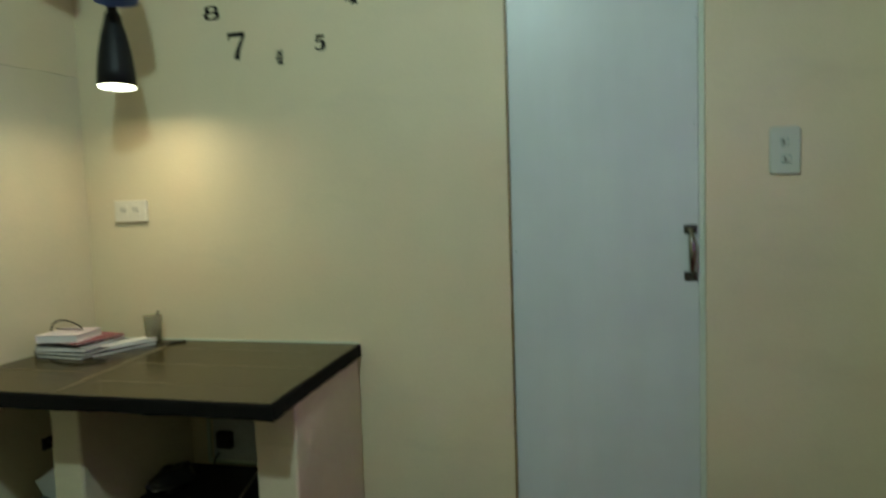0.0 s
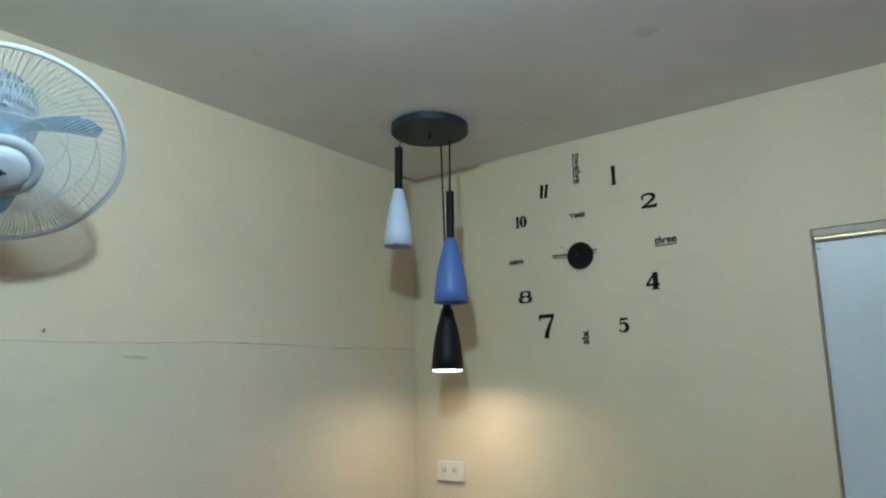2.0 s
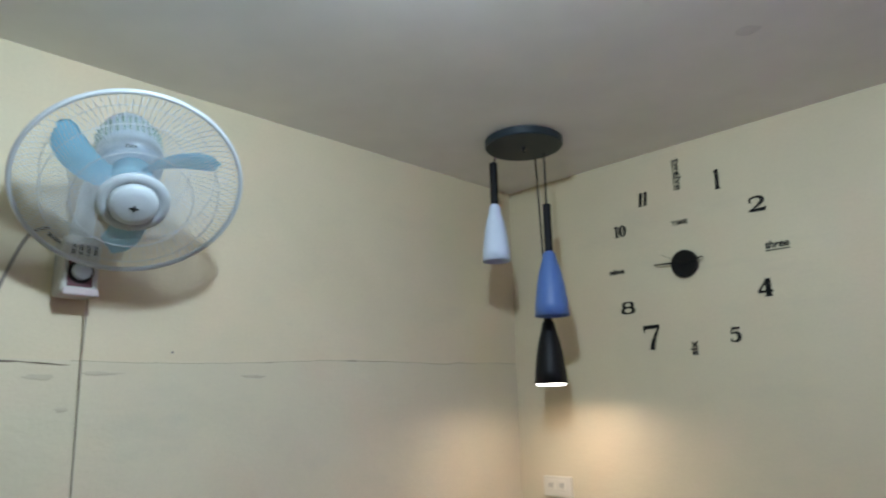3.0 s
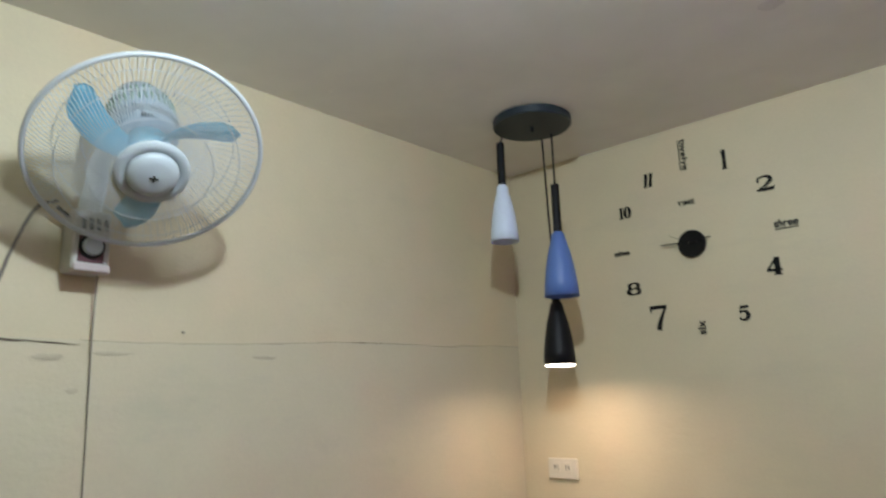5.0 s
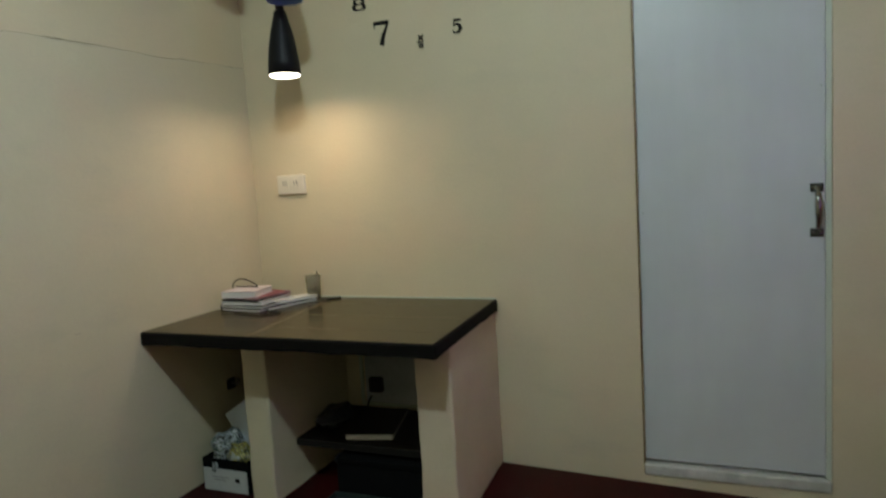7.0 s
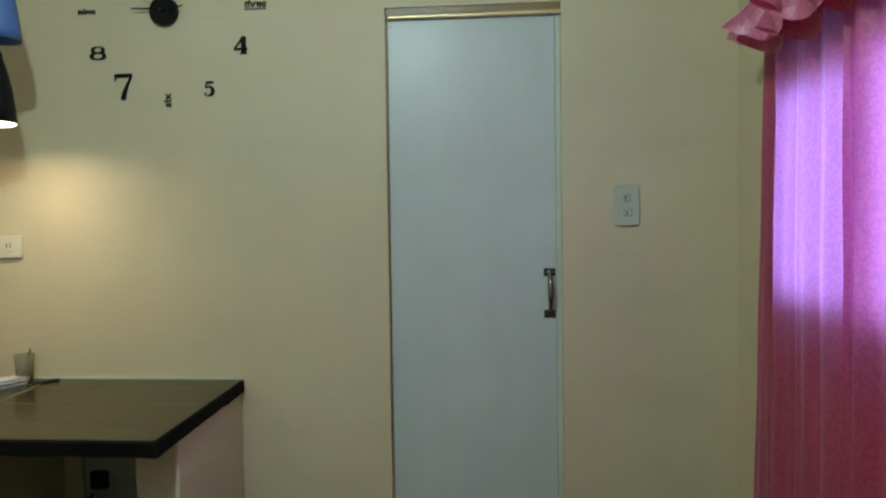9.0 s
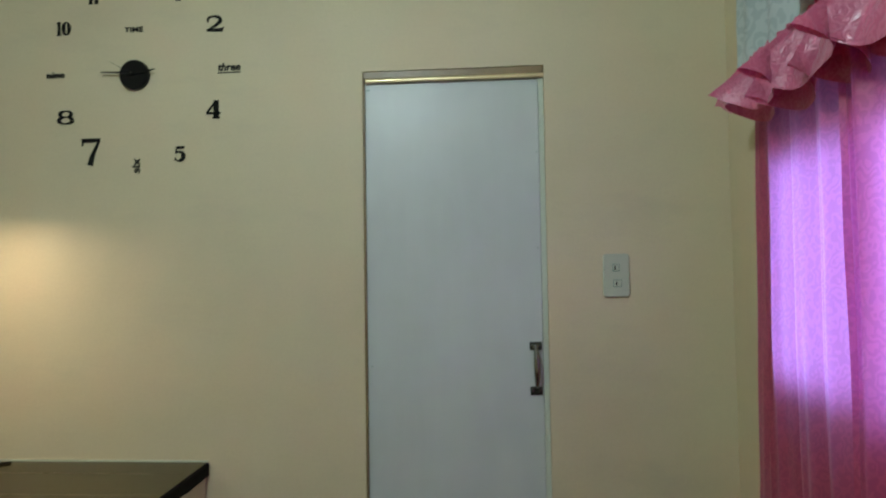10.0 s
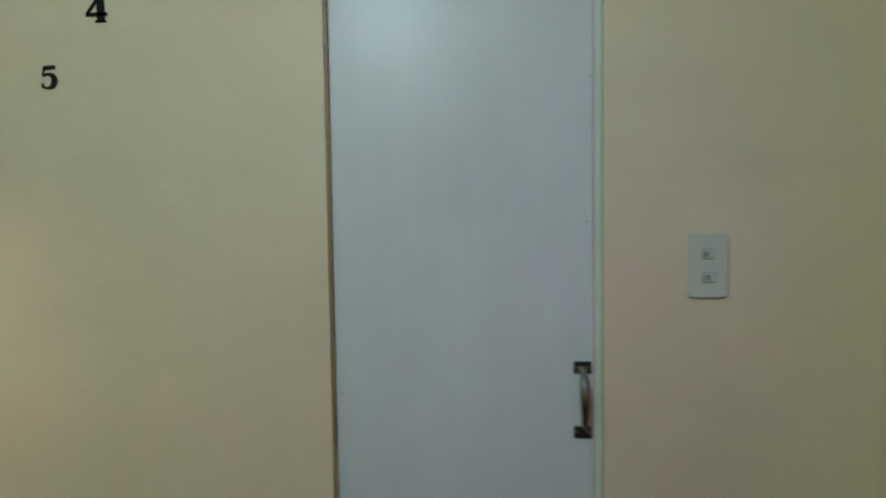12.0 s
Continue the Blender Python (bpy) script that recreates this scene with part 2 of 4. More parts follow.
M_PINK = cloth("pink_satin_curtain", (0.56, 0.090, 0.138), (0.45, 0.062, 0.098), (0.74, 0.34, 0.72), see=0.10)
M_PINK_DENSE = cloth("dense_pink_satin_curtain", (0.56, 0.090, 0.138), (0.45, 0.062, 0.098), (0.70, 0.27, 0.56), see=0.07)
M_RUFF = cloth("pink_satin_ruffle", (0.72, 0.21, 0.335), (0.64, 0.15, 0.27), (0.50, 0.025, 0.05), rough=0.30, scale=60, sheen=0.5, relief=0.35)
M_MINT = cloth("mint_lace_satin", (0.66, 0.74, 0.71), (0.50, 0.60, 0.58), (0.5, 0.6, 0.6), rough=0.35, scale=26)
M_FRAME = surface("window_frame_paint", (0.45, 0.42, 0.36), 0.5, vary=0.1)
M_SKY = glow("bright_day_backdrop", (0.55, 0.68, 1.0), 1.3)

# fan blades: tinted plastic that lets a little light through
M_BLADE, _nt, _nd, _b = nodes_of("sky_blue_plastic")
_b.inputs["Base Color"].default_value = (0.30, 0.62, 0.76, 1)
_b.inputs["Roughness"].default_value = 0.28
_t = _nd.new("ShaderNodeBsdfTranslucent")
_t.inputs[0].default_value = (0.25, 0.62, 0.80, 1)
_m = _nd.new("ShaderNodeMixShader")
_m.inputs[0].default_value = 0.35
_nt.links.new(_b.outputs[0], _m.inputs[1])
_nt.links.new(_t.outputs[0], _m.inputs[2])
_nt.links.new(_m.outputs[0], _nd["Material Output"].inputs[0])


# ---- mesh helpers ----
def thing(name, base, label, category, group="", kind=""):
    ob = new(name)
    ob.location = base
    ob.empty_display_size = 0.05
    return tagged(ob, label, category, group, kind)


def base_of(ob):
    p = Vector((0, 0, 0))
    while ob:
        p += ob.location
        ob = ob.parent
    return p


def part(name, bm, material, parent, label="", smooth=False):
    """Links a bmesh, given in world metres, as one mesh object under a thing or a part."""
    bmesh.ops.translate(bm, verts=bm.verts, vec=-base_of(parent))
    me = bpy.data.meshes.new(name)
    bm.normal_update()
    bm.to_mesh(me)
    bm.free()
    me.materials.append(material)
    if smooth:
        me.shade_smooth()
    ob = new(name, me)
    ob.parent = parent
    return tagged(ob, label)


def solid(name, bm, material, label, category, group="", kind="", smooth=False):
    me = bpy.data.meshes.new(name)
    bm.normal_update()
    bm.to_mesh(me)
    bm.free()
    me.materials.append(material)
    if smooth:
        me.shade_smooth()
    return tagged(new(name, me), label, category, group, kind)


def rbox(a, b, bevel=0.0, bm=None, turn=None, seg=2):
    """A box between two corners, with rounded edges; turn: a matrix that is applied about its centre."""
    bm = bm or bmesh.new()
    old = set(bm.verts)
    bmesh.ops.create_cube(bm, size=1)
    vs = [v for v in bm.verts if v not in old]
    c = (Vector(a) + Vector(b)) / 2
    for v in vs:
        v.co = Vector([(a[k] if v.co[k] < 0 else b[k]) for k in range(3)])
    if bevel:
        es = list({e for v in vs for e in v.link_edges})
        bmesh.ops.bevel(bm, geom=es, offset=bevel, segments=seg, affect="EDGES", profile=0.5)
    if turn is not None:
        vs = [v for v in bm.verts if v not in old]
        bmesh.ops.transform(bm, verts=vs, matrix=Matrix.Translation(c) @ turn @ Matrix.Translation(-c))
    return bm


def lathe(profile, m, seg=40, bm=None, cap=True):
    """Turns (radius, height) pairs round the z axis of the matrix m."""
    bm = bm or bmesh.new()
    rings = []
    for r, h in profile:
        rings.append([bm.verts.new(m @ Vector((r * math.cos(2 * math.pi * k / seg), r * math.sin(2 * math.pi * k / seg), h))) for k in range(seg)])
    for p, q in zip(rings, rings[1:]):
        for k in range(seg):
            bm.faces.new((p[k], p[(k + 1) % seg], q[(k + 1) % seg], q[k]))
    if cap:
        bm.faces.new(rings[0][::-1])
        bm.faces.new(rings[-1])
    return bm


def tube(points, r, seg=6, bm=None, closed=False):
    """A round bar along points."""
    bm = bm or bmesh.new()
    pts = [Vector(p) for p in points]
    n, rings = len(pts), []
    for k, p in enumerate(pts):
        a, b = (pts[k - 1], pts[(k + 1) % n]) if closed else (pts[max(k - 1, 0)], pts[min(k + 1, n - 1)])
        d = (b - a).normalized()
        u = d.orthogonal().normalized() if k == 0 else (rings_u - rings_u.dot(d) * d).normalized()
        rings_u = u
        v = d.cross(u)
        rr = r(k / max(n - 1, 1)) if callable(r) else r
        rings.append([bm.verts.new(p + rr * (math.cos(2 * math.pi * j / seg) * u + math.sin(2 * math.pi * j / seg) * v)) for j in range(seg)])
    pairs = list(zip(rings, rings[1:])) + ([(rings[-1], rings[0])] if closed else [])
    for p, q in pairs:
        for j in range(seg):
            bm.faces.new((p[j], p[(j + 1) % seg], q[(j + 1) % seg], q[j]))
    if not closed:
        bm.faces.new(rings[0][::-1])
        bm.faces.new(rings[-1])
    return bm


def smooth_path(points, n=8):
    """More points along a soft curve through the given ones."""
    p = [Vector(q) for q in points]
    out = []
    for k in range(len(p) - 1):
        a, b, c, d = p[max(k - 1, 0)], p[k], p[k + 1], p[min(k + 2, len(p) - 1)]
        for j in range(n):
            t = j / n
            out.append(0.5 * ((2 * b) + (c - a) * t + (2 * a - 5 * b + 4 * c - d) * t * t + (3 * b - a - 3 * c + d) * t ** 3))
    return out + [p[-1]]


def sheet(nu, nv, f, bm=None):
    bm = bm or bmesh.new()
    g = [[bm.verts.new(f(i / nu, j / nv)) for j in range(nv + 1)] for i in range(nu + 1)]
    for i in range(nu):
        for j in range(nv):
            bm.faces.new((g[i][j], g[i + 1][j], g[i + 1][j + 1], g[i][j + 1]))
    return bm


def letters(text, x, z, height, width, turn=0.0, weight=0.0, shear=0.0, y=-0.0005, depth=0.003):
    """Writing that stands on the north wall, centred at (x, z), with the given height and width before the turn."""
    cu = bpy.data.curves.new("writing", "FONT")
    cu.body, cu.extrude, cu.offset, cu.shear = text, 0.1, weight, shear
    cu.align_x, cu.align_y, cu.resolution_u = "CENTER", "CENTER", 4
    tmp = new("writing", cu)
    me = bpy.data.meshes.new_from_object(tmp.evaluated_get(bpy.context.evaluated_depsgraph_get()))
    bpy.data.objects.remove(tmp)
    bm = bmesh.new()
    bm.from_mesh(me)
    lo = [min(v.co[k] for v in bm.verts) for k in range(3)]
    hi = [max(v.co[k] for v in bm.verts) for k in range(3)]
    for v in bm.verts:
        q = [(v.co[k] - (lo[k] + hi[k]) / 2) / (hi[k] - lo[k]) for k in range(3)]
        px, pz = q[0] * width, q[1] * height
        c, s = math.cos(radians(turn)), math.sin(radians(turn))
        v.co = Vector((x + c * px - s * pz, y - depth / 2 - q[2] * depth, z + s * px + c * pz))
    return bm


# ---- the room ----
H = 2.485
EAST = 2.865
SOUTH = -4.3
DL, DR, DT = 1.652, 2.268, 1.991
WY0, WY1, WZ0, WZ1 = -1.62, -0.515, 0.985, 1.62



def floor_z(x):
    """The cement floor falls slightly towards the window."""
    return -0.034 * max(0.0, x - 1.1)


bm = bmesh.new()
profile = [(-0.2, 0.0), (1.1, 0.0), (EAST + 0.2, floor_z(EAST + 0.2)), (EAST + 0.2, -0.22), (-0.2, -0.22)]
ends = [[bm.verts.new((x, y, z)) for x, z in profile] for y in (SOUTH - 0.2, 0.2)]
bm.faces.new(ends[0])
bm.faces.new(ends[1][::-1])
for k in range(5):
    bm.faces.new((ends[0][k], ends[1][k], ends[1][(k + 1) % 5], ends[0][(k + 1) % 5]))
bmesh.ops.recalc_face_normals(bm, faces=bm.faces)
solid("floor", bm, M_FLOOR, "dark oxblood red painted cement floor", "floor", kind="structure")
solid("ceiling", rbox((-0.2, SOUTH - 0.2, H), (EAST + 0.2, 0.2, H + 0.12)), M_CEIL, "smooth dull white painted ceiling", "ceiling", kind="structure")
solid("wall_west", rbox((-0.16, SOUTH, -0.02), (0, 0, H)), M_WALL, "cream painted plaster wall with a long crack", "wall", kind="structure")
solid("wall_south", rbox((-0.16, SOUTH - 0.16, -0.12), (EAST + 0.16, SOUTH, H)), M_WALL, "plain cream painted plaster wall", "wall", kind="structure")

bm = rbox((-0.16, 0, -0.12), (DL, 0.16, H))
rbox((DL, 0, -0.12), (DR, 0.16, 0.012), bm=bm)
rbox((DR, 0, -0.12), (EAST + 0.16, 0.16, H), bm=bm)
rbox((DL, 0, DT), (DR, 0.16, H), bm=bm)
solid("wall_north", bm, M_WALL, "cream painted plaster wall round a narrow door", "wall", kind="structure")

bm = rbox((EAST, SOUTH, -0.12), (EAST + 0.16, WY0, H))
rbox((EAST, WY1, -0.12), (EAST + 0.16, 0, H), bm=bm)
rbox((EAST, WY0, -0.12), (EAST + 0.16, WY1, WZ0), bm=bm)
rbox((EAST, WY0, WZ1), (EAST + 0.16, WY1, H), bm=bm)
solid("wall_east", bm, M_WALL, "cream painted plaster wall with a curtained window", "wall", kind="structure")

# closes the passage behind the door
solid("wall_behind_door", rbox((DL - 0.2, 0.6, -0.1), (DR + 0.2, 0.7, 2.2)), M_WALL, "plain wall behind the closed door", "wall", kind="structure")

# the lower part of the west wall carries a second coat of plaster that ends in a crooked line
def plaster_edge(y):
    return 1.681 + 0.026 * y + 0.006 * math.sin(5.1 * y) * (1 if y < -0.4 else 0) + 0.003 * noise.noise(Vector((y * 9, 3, 0)))


def skin(u, v):
    y = -0.001 + u * (SOUTH + 0.002)
    z = plaster_edge(y)
    low = v * v * 0.25 + v * 0.75
    zz = z + 0.001 - low * z
    away = min(1.0, (z + 0.001 - zz) / 0.40)
    ease = away * away * (3 - 2 * away)
    wave = 0.0019 * noise.noise(Vector((y * 2.3, zz * 6.0, 1))) + 0.0007 * noise.noise(Vector((y * 9, zz * 17, 4)))
    daub = math.exp(-((y + 1.955) / 0.045) ** 2) * (1 if zz > 0.95 else 0.3)
    return Vector((0.0005 + 0.0008 * min(1.0, away * 14) + ease * (0.0026 + wave) + 0.0022 * daub * (0.5 + noise.noise(Vector((y * 24, zz * 9, 8)))) * ease, y, zz))


lower = solid("plaster_coat", sheet(300, 75, skin), M_WALL_LOW, "uneven lower coat of cream plaster on wall", "wall", kind="structure", smooth=True)

# the crack along the plaster's edge: flat strips, its dirt and inner shade painted dark
def crack(y0, y1, wide, seed, drop=0.0):
    n = max(8, int(abs(y1 - y0) * 70))

    def f(u, v):
        y = y0 + (y1 - y0) * u
        z = plaster_edge(y) + 0.002 * noise.noise(Vector((y * 31, seed, 0))) - drop * u * u
        w = wide * math.sin(math.pi * min(1, max(0, u))) ** 0.4 * (0.55 + 0.45 * noise.noise(Vector((y * 17, seed, 5))))
        zz = z - 0.0005 + (v - 0.5) * max(w, 0.0008)
        sunk = min(1.0, max(0.0, (plaster_edge(y) - zz) / 0.05))
        return Vector((0.0021 + 0.0012 * sunk, y, zz))
    return sheet(n, 1, f)


for y0, y1, wide, seed, drop in ((-2.35, -1.86, 0.0095, 1, 0.012), (-1.86, -1.60, 0.0014, 2, 0), (-1.60, -1.34, 0.0011, 8, 0), (-1.35, -1.20, 0.0024, 3, 0), (-1.21, -0.97, 0.0012, 9, 0), (-0.98, -0.90, 0.0045, 4, 0.003), (-0.93, -0.62, 0.0026, 5, 0), (-0.615, -0.22, 0.0026, 6, 0), (-0.19, -0.01, 0.0022, 7, 0)):
    solid("wall_crack", crack(y0, y1, wide, seed, drop), M_CRACK, "dark hairline crack in the cream plaster", "crack", "cracks along the plaster edge", kind="structure")


def smear(cy, cz, w, h, seed):
    """A thin uneven daub of filler on the west wall."""
    bm = bmesh.new()
    ring = []
    c = bm.verts.new((0.0046, cy, cz))
    for k in range(28):
        a = 2 * math.pi * k / 28
        r = 0.75 + 0.4 * noise.noise(Vector((math.cos(a) * 1.6, math.sin(a) * 1.6, seed)))
        ring.append(bm.verts.new((0.0036, cy + w * r * math.cos(a), cz + h * r * math.sin(a))))
    for k in range(28):
        bm.faces.new((c, ring[k], ring[(k + 1) % 28]))
    return bm


for cy, cz, w, h, seed in ((-1.93, 1.588, 0.05, 0.010, 1), (-1.78, 1.60, 0.07, 0.006, 2), (-1.32, 1.60, 0.06, 0.006, 3), (-0.97, 0.722, 0.07, 0.008, 4), (-1.87, 1.505, 0.025, 0.008, 6)):
    solid("plaster_smear", smear(cy, cz, w, h, seed), M_SMUDGE, "dull smear of filler on the plaster", "smear", "smears on the wall", kind="structure", smooth=True)

# a nail left in the wall
solid("nail", lathe([(0.0015, 0), (0.0015, 0.009), (0.0035, 0.009), (0.0035, 0.0105)], Matrix.Translation((0.001, -1.59, 1.665)) @ Matrix.Rotation(radians(90), 4, "Y"), 10), M_CORD, "small rusty nail stuck in the plaster", "nail")

bm = bmesh.new()
ring = [bm.verts.new((1.402 + 0.040 * (0.8 + 0.4 * noise.noise(Vector((math.cos(a), math.sin(a), 2)))) * math.cos(a), -0.652 + 0.028 * math.sin(a), H - 0.0006)) for a in [2 * math.pi * k / 24 for k in range(24)]]
bm.faces.new(ring[::-1])
solid("ceiling_stain", bm, M_STAIN, "small dull damp stain on the ceiling", "stain", kind="structure")

# ---- door ----
def rough_sill(bm):
    """Chipped cement: a worn, slightly wavy upper edge."""
    bmesh.ops.subdivide_edges(bm, edges=[e for e in bm.edges if abs(e.verts[0].co.x - e.verts[1].co.x) > 0.3], cuts=40)
    for v in bm.verts:
        if v.co.z > 0.03:
            v.co.z += 0.004 * noise.noise(Vector((v.co.x * 17, v.co.y * 9, 3))) - 0.003
            v.co.y += 0.005 * noise.noise(Vector((v.co.x * 23, 2, 6)))
    return bm


door = thing("door_1", (DL, 0.02, 0.04), "pale blue-grey painted flush door, closed, in varnished frame", "door", kind="structure")
part("leaf", rbox((DL + 0.006, 0.020, 0.066), (DR - 0.0185, 0.058, 1.955), 0.003), M_DOOR, door)
part("jamb", rbox((DL, 0.008, 0.014), (DL + 0.005, 0.14, DT), 0.0015), M_JAMB, door, "varnished brown wooden jamb")
part("jamb", rbox((DR - 0.018, 0.0185, 0.014), (DR - 0.0005, 0.14, 1.960), 0.001), M_EDGE, door, "pale green painted jamb")
part("head", rbox((DL + 0.005, 0.004, 1.966), (DR - 0.0005, 0.14, DT), 0.002), M_JAMB, door, "varnished brown wooden head")


def gilt(u, v):
    x = DL + 0.010 + u * (DR - DL - 0.008)
    return Vector((x, 0.006 - 0.004 * math.sin(math.pi * v), 1.951 + 0.016 * v + 0.0015 * noise.noise(Vector((x * 9, 0, 2)))))


part("edge_strip", sheet(40, 4, gilt), M_GILT, door, "shiny gilt edge strip", True)


def gilt_side(u, v):
    z = 0.05 + u * 1.90
    return Vector((DL + 0.0040 + 0.0028 * v * (0.45 + 0.9 * max(0.0, noise.noise(Vector((z * 1.7, 5, 0))))) + 0.0012 * noise.noise(Vector((z * 6, 1, 2))), 0.010 - 0.003 * math.sin(math.pi * v), z))


part("edge_strip", sheet(60, 3, gilt_side), M_GILT, door, "shiny gilt edge strip", True)
part("threshold", rough_sill(rbox((DL + 0.004, -0.006, 0.013), (DR - 0.003, 0.12, 0.057), 0.006)), M_SILL, door, "chipped pale painted threshold")

for x, z, w in ((2.237, 1.378, 0.0022), (1.672, 0.985, 0.002), (1.669, 1.93, 0.006), (2.242, 1.70, 0.0015)):
    part("chip", rbox((x - w, 0.0190, z - 0.002), (x + w, 0.0206, z + 0.002), 0.0006), M_GREENISH, door, "small dark paint chip")

# pull handle: two screwed plates and a swelling grip
HX = 2.224
pull = part("handle", tube(smooth_path([(HX, 0.015, 1.046), (HX + 0.001, 0.004, 1.036), (HX + 0.002, -0.007, 1.012), (HX + 0.003, -0.010, 0.976), (HX + 0.003, -0.008, 0.944), (HX + 0.002, 0.002, 0.920), (HX + 0.001, 0.015, 0.910)], 6), lambda t: 0.0062 + 0.0055 * math.sin(math.pi * min(1.0, t * 1.05)) ** 2 + 0.007 * max(0.0, 1 - t * 7), 14), M_CHROME, door, "worn chrome pull handle", True)
for z in (1.050, 0.902):
    part("plate", rbox((HX - 0.020, 0.014, z - 0.014), (HX + 0.020, 0.0205, z + 0.014), 0.002), M_WORN, pull, "tarnished dark plate")
    for dx in (-0.012, 0.012):
        part("screw", lathe([(0.0045, 0), (0.004, 0.002), (0.001, 0.0028)], Matrix.Translation((HX + dx, 0.0142, z)) @ Matrix.Rotation(radians(90), 4, "X"), 12), M_CHROME, pull)

# ---- switch and sockets ----
plate = thing("light_switch", (2.49, 0, 1.28), "ivory plastic two-gang light switch plate on wall", "switch")
bm = rbox((2.448, -0.011, 1.210), (2.533, 0.0, 1.352))
bmesh.ops.bevel(bm, geom=[e for e in bm.edges if abs(e.verts[0].co.y - e.verts[1].co.y) > 0.005], offset=0.011, segments=5, affect="EDGES", profile=0.5)
bmesh.ops.bevel(bm, geom=[e for e in bm.edges if max(v.co.y for v in e.verts) < -0.01], offset=0.004, segments=3, affect="EDGES", profile=0.5)
part("cover", bm, M_PLATE, plate)
for cz, cx, r in ((1.306, 2.489, 0.008), (1.255, 2.493, 0.011)):
    part("surround", rbox((cx - r - 0.003, -0.0125, cz - 0.012), (cx + r + 0.003, -0.010, cz + 0.012), 0.001), M_GREENISH, plate)
    k = part("rocker", rbox((cx - r - 0.001, -0.0155, cz - 0.010), (cx + r + 0.001, -0.011, cz + 0.010), 0.0015), M_PLATE, plate)
    part("mark", rbox((cx - 0.0062, -0.0164, cz - 0.006), (cx - 0.0016, -0.0150, cz + 0.006)), M_SLOT, k)

sock = thing("wall_socket", (0.205, 0, 1.16), "white plastic double wall socket with dark slots", "socket")
part("cover", rbox((0.136, -0.016, 1.122), (0.276, 0.0, 1.204), 0.004), M_SOCKET, sock)
for cx in (0.178, 0.232):
    face = part("outlet", rbox((cx - 0.018, -0.019, 1.146), (cx + 0.018, -0.0155, 1.190), 0.002), M_SOCKET, sock)
    for dx in (-0.007, 0.007):
        part("slot", rbox((cx + dx - 0.0017, -0.0195, 1.158), (cx + dx + 0.0017, -0.0185, 1.178)), M_SLOT, face)

low = thing("surface_socket", (0.55, 0, 0.28), "dark surface socket with cable trunking under counter", "socket")
part("box", rbox((0.528, -0.035, 0.262), (0.588, 0.0, 0.325), 0.006), M_DARK, low)
part("trunking", rbox((0.478, -0.014, 0.197), (0.970, 0.0, 0.212), 0.002), M_PLATE, low, "cream plastic cable trunking")
part("trunking", rbox((0.478, -0.014, 0.213), (0.492, 0.0, 0.610), 0.002), M_PLATE, low, "cream plastic cable trunking")
part("cable", tube(smooth_path([(0.545, -0.04, 0.25), (0.545, -0.07, 0.235), (0.53, -0.06, 0.205), (0.50, -0.05, 0.203)]), 0.004), M_DARK, low, smooth=True)

# ---- wall clock of separate stick-on numerals ----
CX, CZ = 0.850, 2.007
clock = thing("wall_clock", (CX, 0, CZ), "black stick-on wall clock with scattered numerals and words", "clock")
turn_y = Matrix.Rotation(radians(90), 4, "X")
body = part("dial", lathe([(0.050, 0.0), (0.053, 0.004), (0.053, 0.016), (0.050, 0.021), (0.002, 0.022)], Matrix.Translation((CX, 0, CZ)) @ turn_y, 48), M_INK, clock, "glossy black round movement", False)
part("spindle", lathe([(0.006, 0.02), (0.005, 0.028), (0.001, 0.029)], Matrix.Translation((CX - 0.006, 0, CZ + 0.002)) @ turn_y, 14), M_CHROME, body)


def pointer(x0, z0, x1, z1, w0, w1, y):
    bm = bmesh.new()
    d = Vector((x1 - x0, 0, z1 - z0)).normalized()
    n = Vector((-d.z, 0, d.x))
    a, b = Vector((x0, y, z0)), Vector((x1, y, z1))
    vs = [bm.verts.new(p) for p in (a - n * w0, b - n * w1, b + n * w1, a + n * w0)]
    f = bm.faces.new(vs)
    r = bmesh.ops.extrude_face_region(bm, geom=[f])
    bmesh.ops.translate(bm, verts=[v for v in r["geom"] if isinstance(v, bmesh.types.BMVert)], vec=(0, -0.0015, 0))
    bmesh.ops.recalc_face_normals(bm, faces=bm.faces)
    return bm


part("minute_pointer", pointer(CX + 0.02, CZ + 0.004, 0.735, 2.017, 0.0042, 0.0022, -0.024), M_INK, clock)
part("hour_pointer", pointer(CX - 0.02, CZ - 0.002, 0.930, 2.020, 0.0042, 0.0024, -0.027), M_INK, clock)
part("second_pointer", pointer(CX + 0.02, CZ - 0.012, 0.772, 2.050, 0.0008, 0.0006, -0.0295), M_INK, clock)


# numerals drawn as thick and thin strokes: points and stroke widths in shares of the height
def oval(cx, cy, rx, ry, thick, thin):
    n = 28
    return [(cx + rx * math.cos(2 * math.pi * k / n), cy + ry * math.sin(2 * math.pi * k / n)) for k in range(n + 1)], [thin + (thick - thin) * abs(math.cos(2 * math.pi * k / n)) ** 1.5 for k in range(n + 1)]


